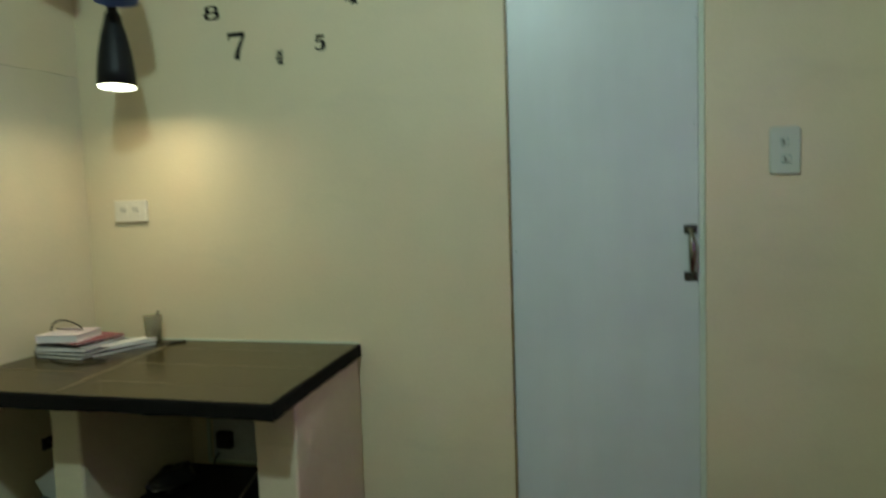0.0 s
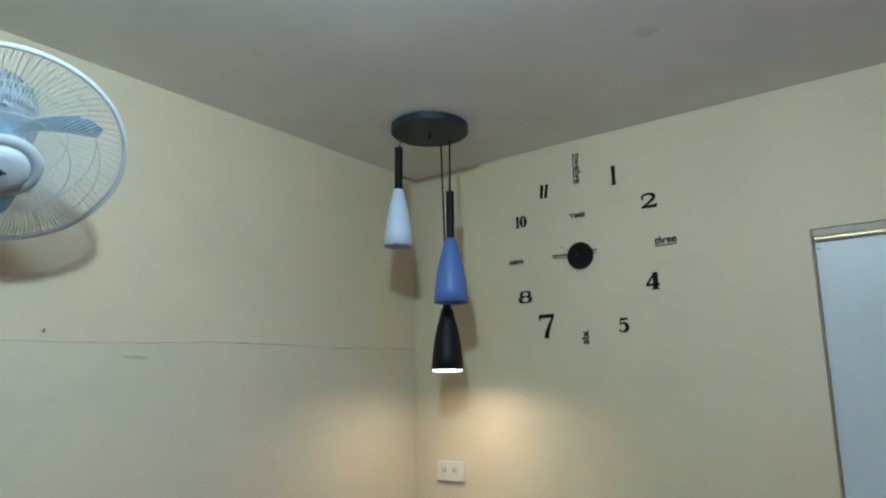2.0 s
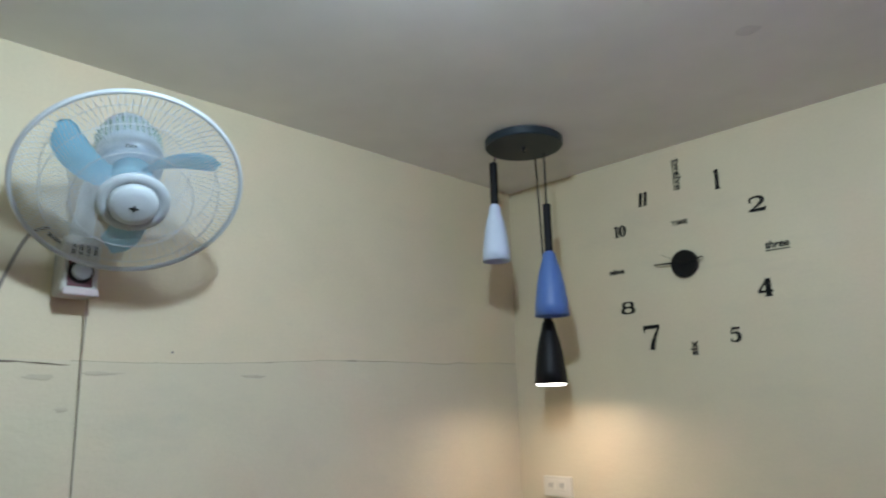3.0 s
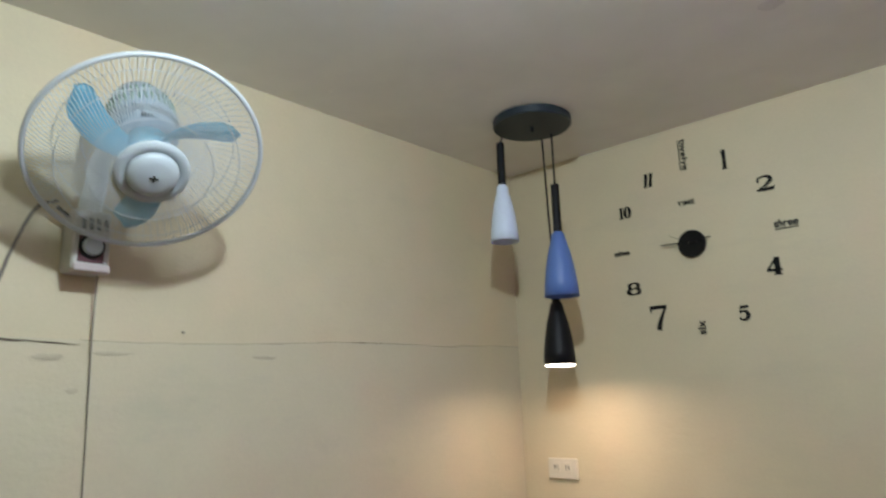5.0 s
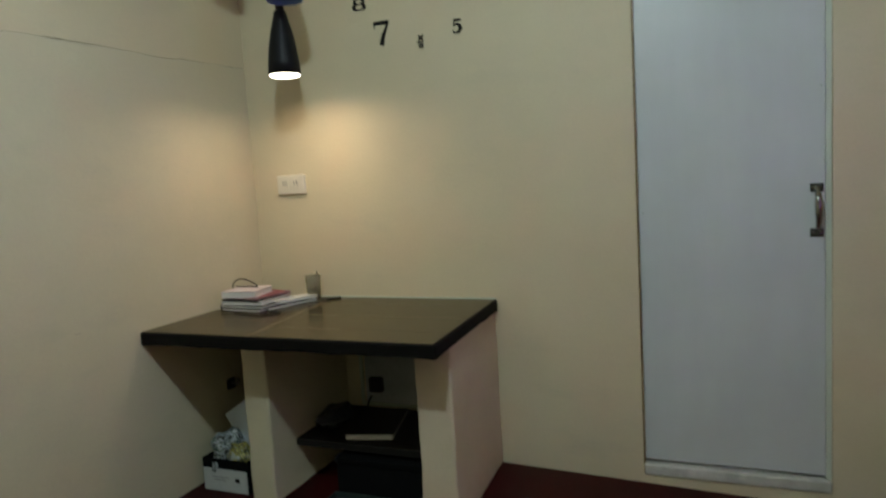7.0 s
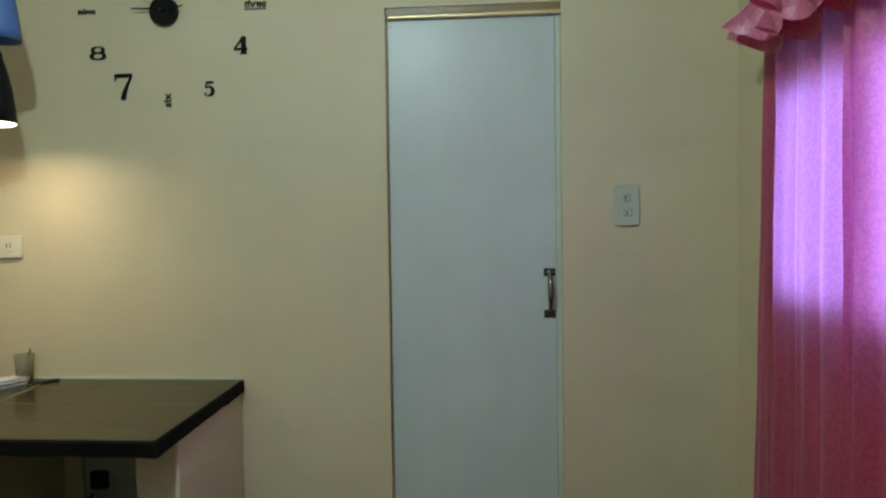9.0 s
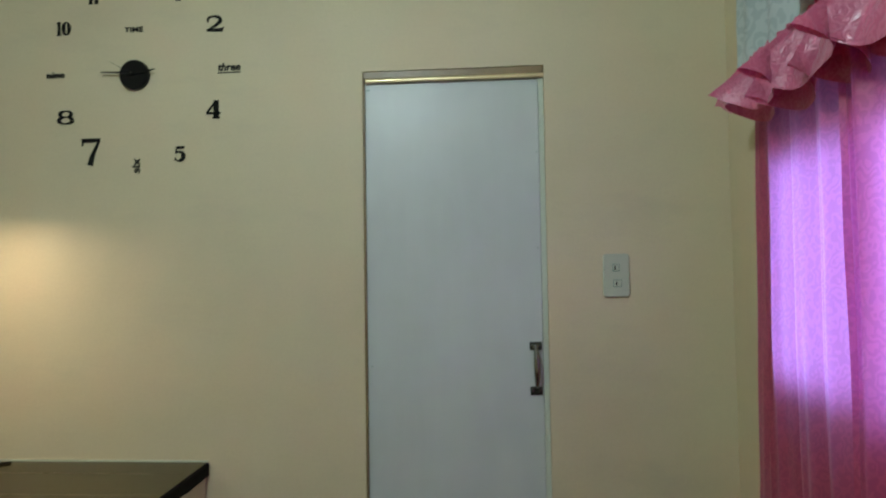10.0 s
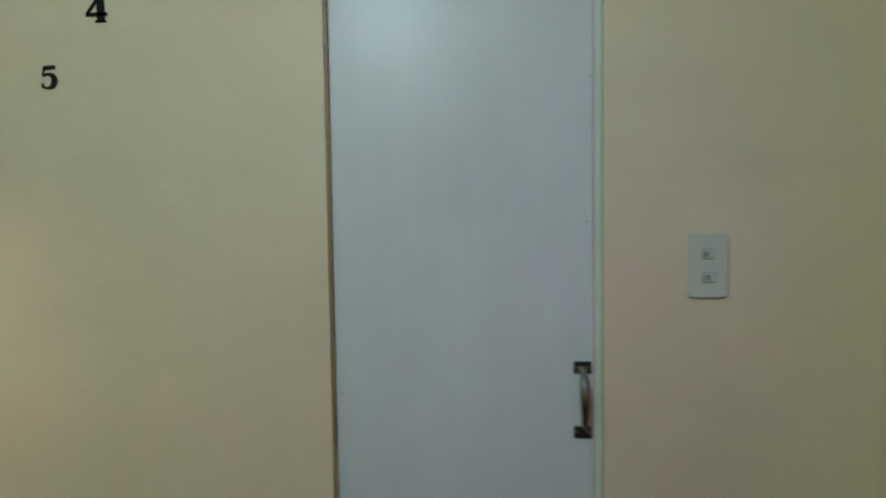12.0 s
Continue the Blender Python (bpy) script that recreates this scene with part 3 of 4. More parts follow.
ONE = [([(0.5, 1.0), (0.5, 0.0)], [0.15, 0.15]), ([(0.16, 0.025), (0.84, 0.025)], [0.05, 0.05]), ([(0.52, 0.97), (0.16, 0.86)], [0.07, 0.04])]
GLYPHS = {
    "1": ONE,
    "2": [([(0.10, 0.72), (0.18, 0.92), (0.45, 1.0), (0.74, 0.92), (0.82, 0.70), (0.62, 0.44), (0.32, 0.22), (0.08, 0.07)], [0.05, 0.08, 0.08, 0.15, 0.17, 0.12, 0.07, 0.05]), ([(0.06, 0.07), (0.95, 0.07)], [0.10, 0.16]), ([(0.93, 0.06), (0.99, 0.28)], [0.06, 0.03]), ([(0.09, 0.72), (0.19, 0.72)], [0.13, 0.13])],
    "4": [([(0.70, 0.99), (0.04, 0.30)], [0.07, 0.07]), ([(0.0, 0.275), (1.0, 0.275)], [0.09, 0.09]), ([(0.70, 1.0), (0.70, 0.0)], [0.19, 0.19]), ([(0.44, 0.02), (0.96, 0.02)], [0.05, 0.05])],
    "5": [([(0.22, 0.93), (0.92, 0.95)], [0.13, 0.10]), ([(0.24, 0.98), (0.15, 0.56)], [0.05, 0.05]), ([(0.15, 0.55), (0.42, 0.64), (0.74, 0.55), (0.84, 0.32), (0.70, 0.09), (0.40, 0.01), (0.10, 0.09)], [0.05, 0.08, 0.15, 0.19, 0.15, 0.07, 0.05]), ([(0.06, 0.13), (0.18, 0.13)], [0.13, 0.13])],
    "7": [([(0.02, 0.935), (1.0, 0.935)], [0.13, 0.13]), ([(0.05, 1.0), (0.02, 0.73)], [0.08, 0.03]), ([(0.97, 0.93), (0.74, 0.60), (0.56, 0.30), (0.46, 0.0)], [0.06, 0.10, 0.15, 0.19])],
    "8": [oval(0.5, 0.74, 0.33, 0.23, 0.17, 0.06), oval(0.5, 0.27, 0.40, 0.25, 0.19, 0.06)],
    "0": [oval(0.5, 0.5, 0.40, 0.46, 0.20, 0.06)],
}


def numeral(text, x, z, height, width, lean=0.0):
    bm = bmesh.new()
    step = 1.0 / len(text)
    bold = 1.55 if text in "2458" else 1.35 if len(text) > 1 else 1.15
    for i, ch in enumerate(text):
        for pts, ws in GLYPHS[ch]:
            q = [Vector((x + width * ((i + px) * step - 0.5) + lean * height * (pz - 0.5), 0, z + height * (pz - 0.5))) for px, pz in pts]
            if len(q) < 10 and len(q) > 2:
                q = smooth_path(q, 5)
            n = len(q)
            rows = []
            for k, p in enumerate(q):
                d = (q[min(k + 1, n - 1)] - q[max(k - 1, 0)]).normalized()
                side = Vector((-d.z, 0, d.x))
                f = k / (n - 1) * (len(ws) - 1)
                lo = min(int(f), len(ws) - 2)
                w = height * bold * (ws[lo] + (ws[lo + 1] - ws[lo]) * (f - lo)) / 2
                rows.append([bm.verts.new(p + sgn * side * w + Vector((0, yy, 0))) for sgn, yy in ((1, -0.0004), (1, -0.0034), (-1, -0.0034), (-1, -0.0004))])
            for a, b in zip(rows, rows[1:]):
                for j in range(4):
                    bm.faces.new((a[j], a[(j + 1) % 4], b[(j + 1) % 4], b[j]))
            bm.faces.new(rows[0][::-1])
            bm.faces.new(rows[-1])
    bmesh.ops.recalc_face_normals(bm, faces=bm.faces)
    return bm


for text, x, z, h, w, lean in (("1", 1.003, 2.306, 0.076, 0.030, 0), ("2", 1.134, 2.180, 0.052, 0.064, 0), ("4", 1.129, 1.879, 0.062, 0.050, 0), ("5", 1.008, 1.727, 0.050, 0.040, 0), ("7", 0.686, 1.742, 0.094, 0.066, 0), ("8", 0.592, 1.868, 0.047, 0.062, 0), ("10", 0.579, 2.186, 0.048, 0.054, 0), ("11", 0.696, 2.298, 0.056, 0.042, 0.12)):
    part("numeral", numeral(text, x, z, h, w, lean), M_INK, clock)
for text, x, z, h, w, turn, wt, sh in (
        ("twelve", 0.853, 2.366, 0.026, 0.128, -90, 0.01, 0), ("three", 1.186, 2.026, 0.028, 0.080, 0, 0.02, 0.2), ("nine", 0.554, 2.020, 0.022, 0.066, 0, 0.02, 0),
        ("six", 0.851, 1.690, 0.028, 0.052, 90, 0.02, 0), ("TIME", 0.841, 2.172, 0.018, 0.068, 0, 0.01, 0)):
    part("word", letters(text, x, z, h, w, turn, wt, sh), M_INK, clock)
for x0, x1, z in ((1.146, 1.226, 2.006), (0.522, 0.584, 2.018)):
    part("bar", rbox((x0, -0.003, z - 0.0018), (x1, -0.0004, z + 0.0018)), M_INK, clock)
part("bar", rbox((0.8325, -0.003, 2.303), (0.8355, -0.0004, 2.430)), M_INK, clock)

# ---- pendant light with three shades ----
PX, PY = 0.486, -0.492
pend = thing("pendant_light", (PX, PY, H), "three-shade ceiling pendant in white, blue and black metal", "lamp")
part("canopy", lathe([(0.142, 0), (0.147, -0.004), (0.147, -0.028), (0.143, -0.032), (0.002, -0.032)], Matrix.Translation((PX, PY, H)), 56), M_CANOPY, pend, "dark slate round ceiling plate")
part("screw_knob", lathe([(0.006, -0.032), (0.006, -0.048), (0.003, -0.051)], Matrix.Translation((PX, PY, H)), 14), M_BLACK, pend)


def shade(x, y, zb, r, h, rod, paint, label, lit=False):
    m = Matrix.Translation((x, y, zb))
    prof = [(0.0155, 1.0), (0.22 * r + 0.010, 0.955), (0.46 * r, 0.85), (0.66 * r, 0.67), (0.83 * r, 0.44), (0.945 * r, 0.20), (r, 0.0)]
    outer = [(a, b * h) for a, b in prof]
    inner = [(max(a - 0.0025, 0.006), b * h - (0.003 if k < 6 else 0.0)) for k, (a, b) in enumerate(prof)][::-1]
    sh = part("shade", lathe(outer + inner, m, 44, cap=False), paint, pend, label, True)
    part("stem", lathe([(0.004, h + rod + 0.003), (0.0155, h + rod), (0.0155, h - 0.002)], m, 20), M_BLACK, pend, "black stem")
    d = math.hypot(x - PX, y - PY)
    k = min(1.0, 0.136 / d)
    part("cord", tube([(x, y, zb + h + rod), (PX + (x - PX) * k, PY + (y - PY) * k, H - 0.030)], 0.0035, 8), M_BLACK, pend)
    if lit:
        part("diffuser", lathe([(r * 0.90, 0.006), (r * 0.945, 0.001), (r * 0.93, -0.003), (r * 0.80, -0.006), (0.002, -0.007)], m, 44), M_BULB, sh, "glowing white diffuser", True)
    return sh


shade(0.337, -0.500, 2.033, 0.054, 0.225, 0.170, M_WHITE, "white metal shade")
shade(0.500, -0.385, 1.815, 0.064, 0.245, 0.185, M_BLUE, "blue metal shade")
shade(0.421, -0.307, 1.572, 0.061, 0.240, 0.020, M_BLACK, "black metal shade, lit", True)

# ---- wall fan ----
fan = thing("wall_fan", (0, -1.90, 1.86), "white wall fan with sky-blue blades, tilted down", "fan")
N = Vector((0.64, -0.13, -0.766)).normalized()
X = Vector((-N.y, N.x, 0)).normalized()
Y = N.cross(X)
HUB = Vector((0.409, -1.873, 1.954))
C = HUB - 0.103 * N
R = 0.258
FM = Matrix(((X.x, Y.x, N.x, C.x), (X.y, Y.y, N.y, C.y), (X.z, Y.z, N.z, C.z), (0, 0, 0, 1)))


def rim(r, h, n=72):
    return [FM @ Vector((r * math.cos(2 * math.pi * k / n), r * math.sin(2 * math.pi * k / n), h)) for k in range(n)]


part("rim", tube(rim(R, 0.0), 0.0062, 8, closed=True), M_WIRE, fan, "white guard rim", True)


def cage(name, label, sign, wires, r0, depth, thick):
    """One half of the guard: two rings, and wires that share one mesh, set round the fan's axis."""
    def at(q):
        return R + (r0 - R) * q, sign * depth * math.sin(math.pi / 2 * min(1, q * 1.25)) ** 0.8
    bm = bmesh.new()
    for q in (0.33, 0.68):
        tube(rim(*at(q), 60), thick * 1.3, 4, bm, closed=True)
    half = part(name, bm, M_WIRE, fan, label)
    pts = []
    for j in range(7):
        rr, h = at(j / 6)
        turn = 0.22 * j / 6 if sign > 0 else 0.0
        pts.append((rr * math.cos(turn), rr * math.sin(turn), h))
    bm = tube(pts, thick, 4)
    me = bpy.data.meshes.new("guard_wire")
    bm.to_mesh(me)
    bm.free()
    me.materials.append(M_WIRE)
    for k in range(wires):
        w = new("guard_wire", me)
        w.parent = half
        w.matrix_basis = Matrix.Translation(-base_of(fan)) @ FM @ Matrix.Rotation(2 * math.pi * k / wires, 4, "Z")


cage("front_guard", "white wire front guard", 1, 150, 0.078, 0.062, 0.0009)
cage("rear_guard", "white wire rear guard", -1, 84, 0.085, 0.070, 0.0008)
part("guard_ring", lathe([(0.080, 0.056), (0.083, 0.062), (0.081, 0.068), (0.060, 0.072), (0.058, 0.068), (0.076, 0.058)], FM, 48, cap=False), M_CAP, fan, "pale guard centre ring", True)
cap_ob = part("centre_cap", lathe([(0.056, 0.056), (0.058, 0.072), (0.053, 0.083), (0.036, 0.089), (0.002, 0.091)], FM, 44), M_CAP, fan, "pale grey centre cap", True)
bm = bmesh.new()
rbox((-0.010, -0.0025, 0.0895), (0.010, 0.0025, 0.0922), bm=bm)
rbox((-0.0025, -0.008, 0.0895), (0.0025, 0.008, 0.0925), bm=bm)
bmesh.ops.transform(bm, verts=bm.verts, matrix=FM)
part("badge", bm, M_SLOT, cap_ob, "dark plain badge")
part("hub", lathe([(0.040, -0.066), (0.050, -0.062), (0.053, -0.012), (0.045, 0.012), (0.002, 0.016)], FM, 36), M_BLADE, fan, "sky-blue blade hub", True)


def blade(a0):
    def f(u, v):
        r = 0.045 + 0.172 * u
        half = (0.74 * (1 - u) + 0.36 * u) * (1.0 if u < 0.78 else math.sqrt(max(0.02, 1 - ((u - 0.78) / 0.22) ** 2)))
        a = a0 + 0.52 * (1 - u) ** 1.2 + (v - 0.5) * half
        h = (v - 0.5) * 0.046 * (1 - 0.35 * u) - 0.026 + 0.010 * math.sin(math.pi * v)
        return FM @ Vector((r * math.cos(a), r * math.sin(a), h))
    bm = sheet(18, 10, f)
    bmesh.ops.solidify(bm, geom=bm.faces[:], thickness=0.0025)
    return bm


for a0 in (26, 146, 266):
    part("blade", blade(radians(a0)), M_BLADE, fan, "sky-blue plastic blade", True)
motor = part("motor", lathe([(0.058, -0.080), (0.076, -0.088), (0.083, -0.115), (0.080, -0.215), (0.066, -0.265), (0.030, -0.276)], FM, 36), M_MOTOR, fan, "pale blue motor housing", True)
for k in range(15):
    a = radians(20 + k * 11)
    m = FM @ Matrix.Rotation(a, 4, "Z")
    b2 = rbox((0.0795, -0.0035, -0.215), (0.0835, 0.0035, -0.145), 0.001)
    bmesh.ops.transform(b2, verts=b2.verts, matrix=m)
    part("vent", b2, M_GREENISH, motor)
for dx in (-0.021, -0.014, -0.007, 0.0):
    b2 = rbox((dx - 0.002, 0.062, -0.0865), (dx + 0.002, 0.072, -0.083))
    bmesh.ops.transform(b2, verts=b2.verts, matrix=FM)
    part("print_bar", b2, M_SLOT, motor)
MB = FM @ Vector((0, -0.05, -0.20))
part("arm", tube(smooth_path([(0.055, -1.885, 1.935), (0.075, -1.88, 2.02), (0.10, -1.875, 2.10), tuple(MB)], 6), lambda t: 0.030 - 0.008 * t, 14), M_FANW, fan, "white tilting arm", True)
box_ob = part("base", rbox((0.0, -1.928, 1.796), (0.092, -1.836, 1.955), 0.012, seg=3), M_FANBASE, fan, "dull ivory wall base")
part("ledge", rbox((0.060, -1.924, 1.794), (0.100, -1.836, 1.814), 0.005), M_LEDGE, box_ob, "faded pink lower ledge")
part("knob_recess", rbox((0.0905, -1.915, 1.818), (0.0945, -1.853, 1.884), 0.001), M_KNOBRED, box_ob, "dark red knob panel")
part("dial_ring", lathe([(0.0315, 0.0), (0.0315, 0.006), (0.026, 0.007)], Matrix.Translation((0.092, -1.884, 1.858)) @ Matrix.Rotation(radians(90), 4, "Y"), 30), M_DARK, box_ob, "black dial ring")
part("knob", lathe([(0.0235, 0.0), (0.0235, 0.014), (0.021, 0.018), (0.002, 0.018)], Matrix.Translation((0.095, -1.884, 1.858)) @ Matrix.Rotation(radians(90), 4, "Y"), 30), M_CAP, box_ob, "grey round speed knob")
for k in range(4):
    part("slot", rbox((0.0915, -1.911 + k * 0.018, 1.903), (0.0932, -1.901 + k * 0.018, 1.932)), M_SLOT, box_ob)
part("lever", tube([(0.05, -1.924, 1.935), (0.06, -1.961, 1.955)], 0.005, 8), M_DARK, box_ob)
part("cable", tube(smooth_path([(0.03, -1.95, 1.98), (0.012, -1.995, 1.955), (0.008, -2.035, 1.85), (0.008, -2.06, 1.76), (0.008, -2.10, 1.66), (0.008, -2.17, 1.58), (0.008, -2.28, 1.52), (0.008, -2.5, 1.49)], 8), 0.0042, 8), M_CORD, fan, "grey power cable", True)
part("pull_cord", tube([(0.030, -1.842, 1.797), (0.016, -1.838, 1.64), (0.009, -1.832, 1.46), (0.009, -1.829, 1.30), (0.009, -1.826, 0.95)], 0.0020, 6), M_CORD, fan, "thin grey pull cord", True)

# ---- counter ----
CW, CF, CT = 1.150, -0.722, 0.667
CB = 1.114  # the slab is narrower at the wall than at its front
counter = thing("counter", (0.58, -0.36, 0), "concrete counter with dark wood-look top and cream legs", "counter")
def skewed(bm):
    for v in bm.verts:
        if v.co.x > 1.0:
            v.co.x += (CB - CW) * (v.co.y - CF) / -CF
    return bm


def rough(bm, cuts, amount, seed, floor_z=None):
    """Hand-trowelled concrete: breaks a box into small faces and pushes its sides slightly in and out."""
    bmesh.ops.subdivide_edges(bm, edges=[e for e in bm.edges if e.calc_length() > 0.03], cuts=cuts, use_grid_fill=True)
    for v in bm.verts:
        q = v.co
        a = amount * noise.noise(q * 7 + Vector((seed, 0, 0))) + 0.6 * amount * noise.noise(q * 23 + Vector((0, seed, 0)))
        b = amount * noise.noise(q * 8 + Vector((0, 0, seed))) + 0.6 * amount * noise.noise(q * 21 + Vector((seed, seed, 0)))
        if floor_z is None:
            q.x += a
            q.y += b * (1 if q.y < -0.05 else 0)
        elif q.z < floor_z:
            q.z += a
            q.y += 0.5 * b * (1 if q.y < -0.5 else 0)
    return bm


slab = part("slab", rough(skewed(rbox((0.002, CF, 0.621), (CW, -0.002, CT), 0.006)), 40, 0.004, 2, CT - 0.012), M_RIM, counter, "black painted slab with rough edges")
part("bedding", skewed(rbox((0.006, CF + 0.008, CT - 0.001), (CW - 0.008, -0.008, CT + 0.0012))), M_SEAM, slab, "pale seam bedding")
part("caulk_line", rbox((0.005, -0.010, CT + 0.001), (CB - 0.006, -0.001, CT + 0.007), 0.002), M_PLATE, slab, "white sealant line")
rows_y = (-0.012, -0.149, -0.364, -0.579, -0.714)
for k in range(4):
    a, b = rows_y[k + 1], rows_y[k]
    cut = 0.380 - 0.13 * (a + b) / 2
    part("plank", skewed(rbox((cut + 0.004, a + 0.002, CT + 0.0010), (CW - 0.008, b - 0.002, CT + 0.0020))), M_VINYL, slab)
    part("plank", rbox((0.008, a + 0.0004, CT + 0.0010), (cut - 0.004, b - 0.0004, CT + 0.0020)), M_VINYL, slab)
for y, x0, x1 in ((-0.149, 0.45, 0.62), (-0.149, 0.64, 0.98), (-0.364, 0.455, 0.66), (-0.364, 0.67, 1.10), (-0.579, 0.50, 0.74), (-0.250, 0.07, 0.36), (-0.49, 0.05, 0.38)):
    part("seam_line", rbox((x0, y - 0.0022, CT + 0.0018), (x1, y + 0.0022, CT + 0.0026)), M_SEAM, slab, "worn pale seam line")
bm = rbox((0.0, -0.335, CT + 0.0018), (0.007, 0.335, CT + 0.0026), turn=Matrix.Rotation(math.atan(0.13), 4, "Z"))
bmesh.ops.translate(bm, verts=bm.verts, vec=(0.4235, -0.363, 0))
part("seam_line", bm, M_SEAM, slab, "worn pale seam line")
part("leg", rough(rbox((0.305, -0.562, 0.0), (0.412, -0.002, 0.628), 0.008), 24, 0.0035, 5), M_LEG, counter, "cream painted concrete leg")
part("leg", rough(skewed(rbox((1.012, -0.566, 0.0), (1.140, -0.002, 0.628), 0.008)), 24, 0.0035, 9), M_LEG_PINK, counter, "cream painted concrete leg")
part("back_panel", rbox((0.502, -0.008, 0.196), (1.0, -0.001, 0.615), 0.001), M_PANEL, counter, "grey-white back panel")
part("shelf", rbox((0.412, -0.415, 0.168), (0.975, -0.016, 0.195), 0.003), M_DARK, counter, "dark low shelf")

# things on the counter: a pile of books and papers, a loop of cord, a glass
def book(x, y, z, w, d, h, deg, cover, label, pages=True):
    b = thing("book", (x, y, z), label, "book", "pile on the counter")
    m = Matrix.Rotation(radians(deg), 4, "Z")
    lo, hi = (x - w / 2, y - d / 2), (x + w / 2, y + d / 2)
    def put(bm):
        bmesh.ops.transform(bm, verts=bm.verts, matrix=Matrix.Translation((x, y, 0)) @ m @ Matrix.Translation((-x, -y, 0)))
        return bm
    t = 0.002
    if pages:
        part("page_block", put(rbox((lo[0] + 0.003, lo[1] + 0.003, z + t), (hi[0] - 0.003, hi[1] - 0.003, z + h - t))), M_PAPER, b, "white page block")
    part("cover", put(rbox((lo[0], lo[1], z), (hi[0], hi[1], z + t), 0.0006)), cover, b)
    part("cover", put(rbox((lo[0], lo[1], z + h - t), (hi[0], hi[1], z + h), 0.0006)), cover, b)
    part("spine", put(rbox((lo[0], lo[1], z + t), (lo[0] + 0.003, hi[1], z + h - t), 0.0006)), cover, b)
    return b


TZ = CT + 0.0021
book(0.160, -0.225, TZ, 0.205, 0.25, 0.012, -6, M_DARK, "thin dark notebook at the bottom of pile")
book(0.158, -0.228, TZ + 0.012, 0.215, 0.24, 0.012, -3, M_DARK, "dark notebook with white edges in a pile")
book(0.148, -0.235, TZ + 0.024, 0.19, 0.22, 0.016, 4, M_GREYB, "grey covered book lying in a pile")
book(0.145, -0.240, TZ + 0.040, 0.18, 0.20, 0.006, -5, M_DARK, "thin dark book lying in a pile", False)
book(0.165, -0.230, TZ + 0.046, 0.15, 0.19, 0.007, -14, M_REDB, "thin maroon book lying in a pile")
book(0.122, -0.262, TZ + 0.053, 0.150, 0.150, 0.026, 10, M_PINKB, "thick pale pinkish book on top of pile")
book(0.270, -0.195, TZ, 0.080, 0.24, 0.013, -20, M_DARK, "dark covered pad with white page edges")
book(0.272, -0.160, TZ + 0.013, 0.062, 0.20, 0.013, -27, M_PAPER, "small white pad on another pad")
bm = tube(smooth_path([(0.080, -0.30, TZ + 0.086), (0.085, -0.29, TZ + 0.112), (0.110, -0.27, TZ + 0.120), (0.145, -0.255, TZ + 0.104), (0.165, -0.25, TZ + 0.087), (0.140, -0.25, TZ + 0.0855), (0.10, -0.265, TZ + 0.087), (0.085, -0.28, TZ + 0.092)], 8), 0.0024, 8)
solid("cable_loop", bm, M_DARK, "loop of thin black cable on a book", "cable", smooth=True)
bm = tube(smooth_path([(0.120, -0.356, TZ + 0.003), (0.160, -0.380, TZ + 0.003), (0.215, -0.402, TZ + 0.003), (0.270, -0.412, TZ + 0.003), (0.325, -0.398, TZ + 0.003), (0.350, -0.372, TZ + 0.003), (0.335, -0.345, TZ + 0.003), (0.290, -0.350, TZ + 0.003)], 6), 0.0024, 6)
solid("thin_cable", bm, M_DARK, "thin black cable lying loose on the counter", "cable", smooth=True)
cup = thing("drinking_glass", (0.318, -0.072, TZ), "clear glass tumbler standing on the counter", "glass")
part("tumbler", lathe([(0.027, 0.0), (0.034, 0.105), (0.0325, 0.105), (0.026, 0.006), (0.001, 0.006)], Matrix.Translation((0.318, -0.072, TZ)), 32), M_GLASS, cup, smooth=True)
spoon = part("stirrer", tube([(0.311, -0.067, TZ + 0.008), (0.332, -0.057, TZ + 0.122)], 0.0028, 8), M_DARK, cup, "dark stirring stick")
pen = thing("pen", (0.40, -0.07, TZ), "thin dark pen lying beside the glass", "pen")
part("barrel", tube([(0.375, -0.115, TZ + 0.004), (0.425, -0.035, TZ + 0.004)], 0.004, 8), M_DARK, pen, smooth=True)
part("tip", tube([(0.375, -0.115, TZ + 0.004), (0.369, -0.124, TZ + 0.003)], lambda t: 0.0035 - 0.003 * t, 8), M_CHROME, pen)

# ---- under the counter ----
def crumple(c, size, seed, amount=0.35):
    bm = bmesh.new()
    bmesh.ops.create_icosphere(bm, subdivisions=4, radius=1)
    for v in bm.verts:
        q = v.co.normalized()
        k = 1 + amount * noise.noise(q * 1.7 + Vector((seed, 0, 0))) + 0.5 * amount * abs(noise.noise(q * 4.1 + Vector((0, seed, 0))))
        v.co = Vector((c[0] + q.x * k * size[0], c[1] + q.y * k * size[1], max(c[2] + q.z * k * size[2], c[2] - size[2] * 0.85)))
    return bm


carton = thing("carton", (0.15, -0.42, 0), "black open carton with a white label, overfilled", "box")
for a, b in (((0.050, -0.53, 0.0), (0.263, -0.525, 0.130)), ((0.050, -0.255, 0.0), (0.263, -0.25, 0.130)), ((0.050, -0.525, 0.0), (0.055, -0.255, 0.130)), ((0.258, -0.525, 0.0), (0.263, -0.255, 0.130))):
    part("side", rbox(a, b, 0.001), M_CARTON, carton)
part("bottom", rbox((0.055, -0.525, 0.0), (0.258, -0.255, 0.005)), M_CARTON, carton)
part("label", rbox((0.054, -0.5335, 0.004), (0.259, -0.530, 0.092)), M_LABEL, carton, "white printed label")
for x0, x1, z in ((0.095, 0.175, 0.058), (0.105, 0.160, 0.047)):
    part("print_bar", rbox((x0, -0.535, z), (x1, -0.5334, z + 0.005)), M_GREYB, carton)
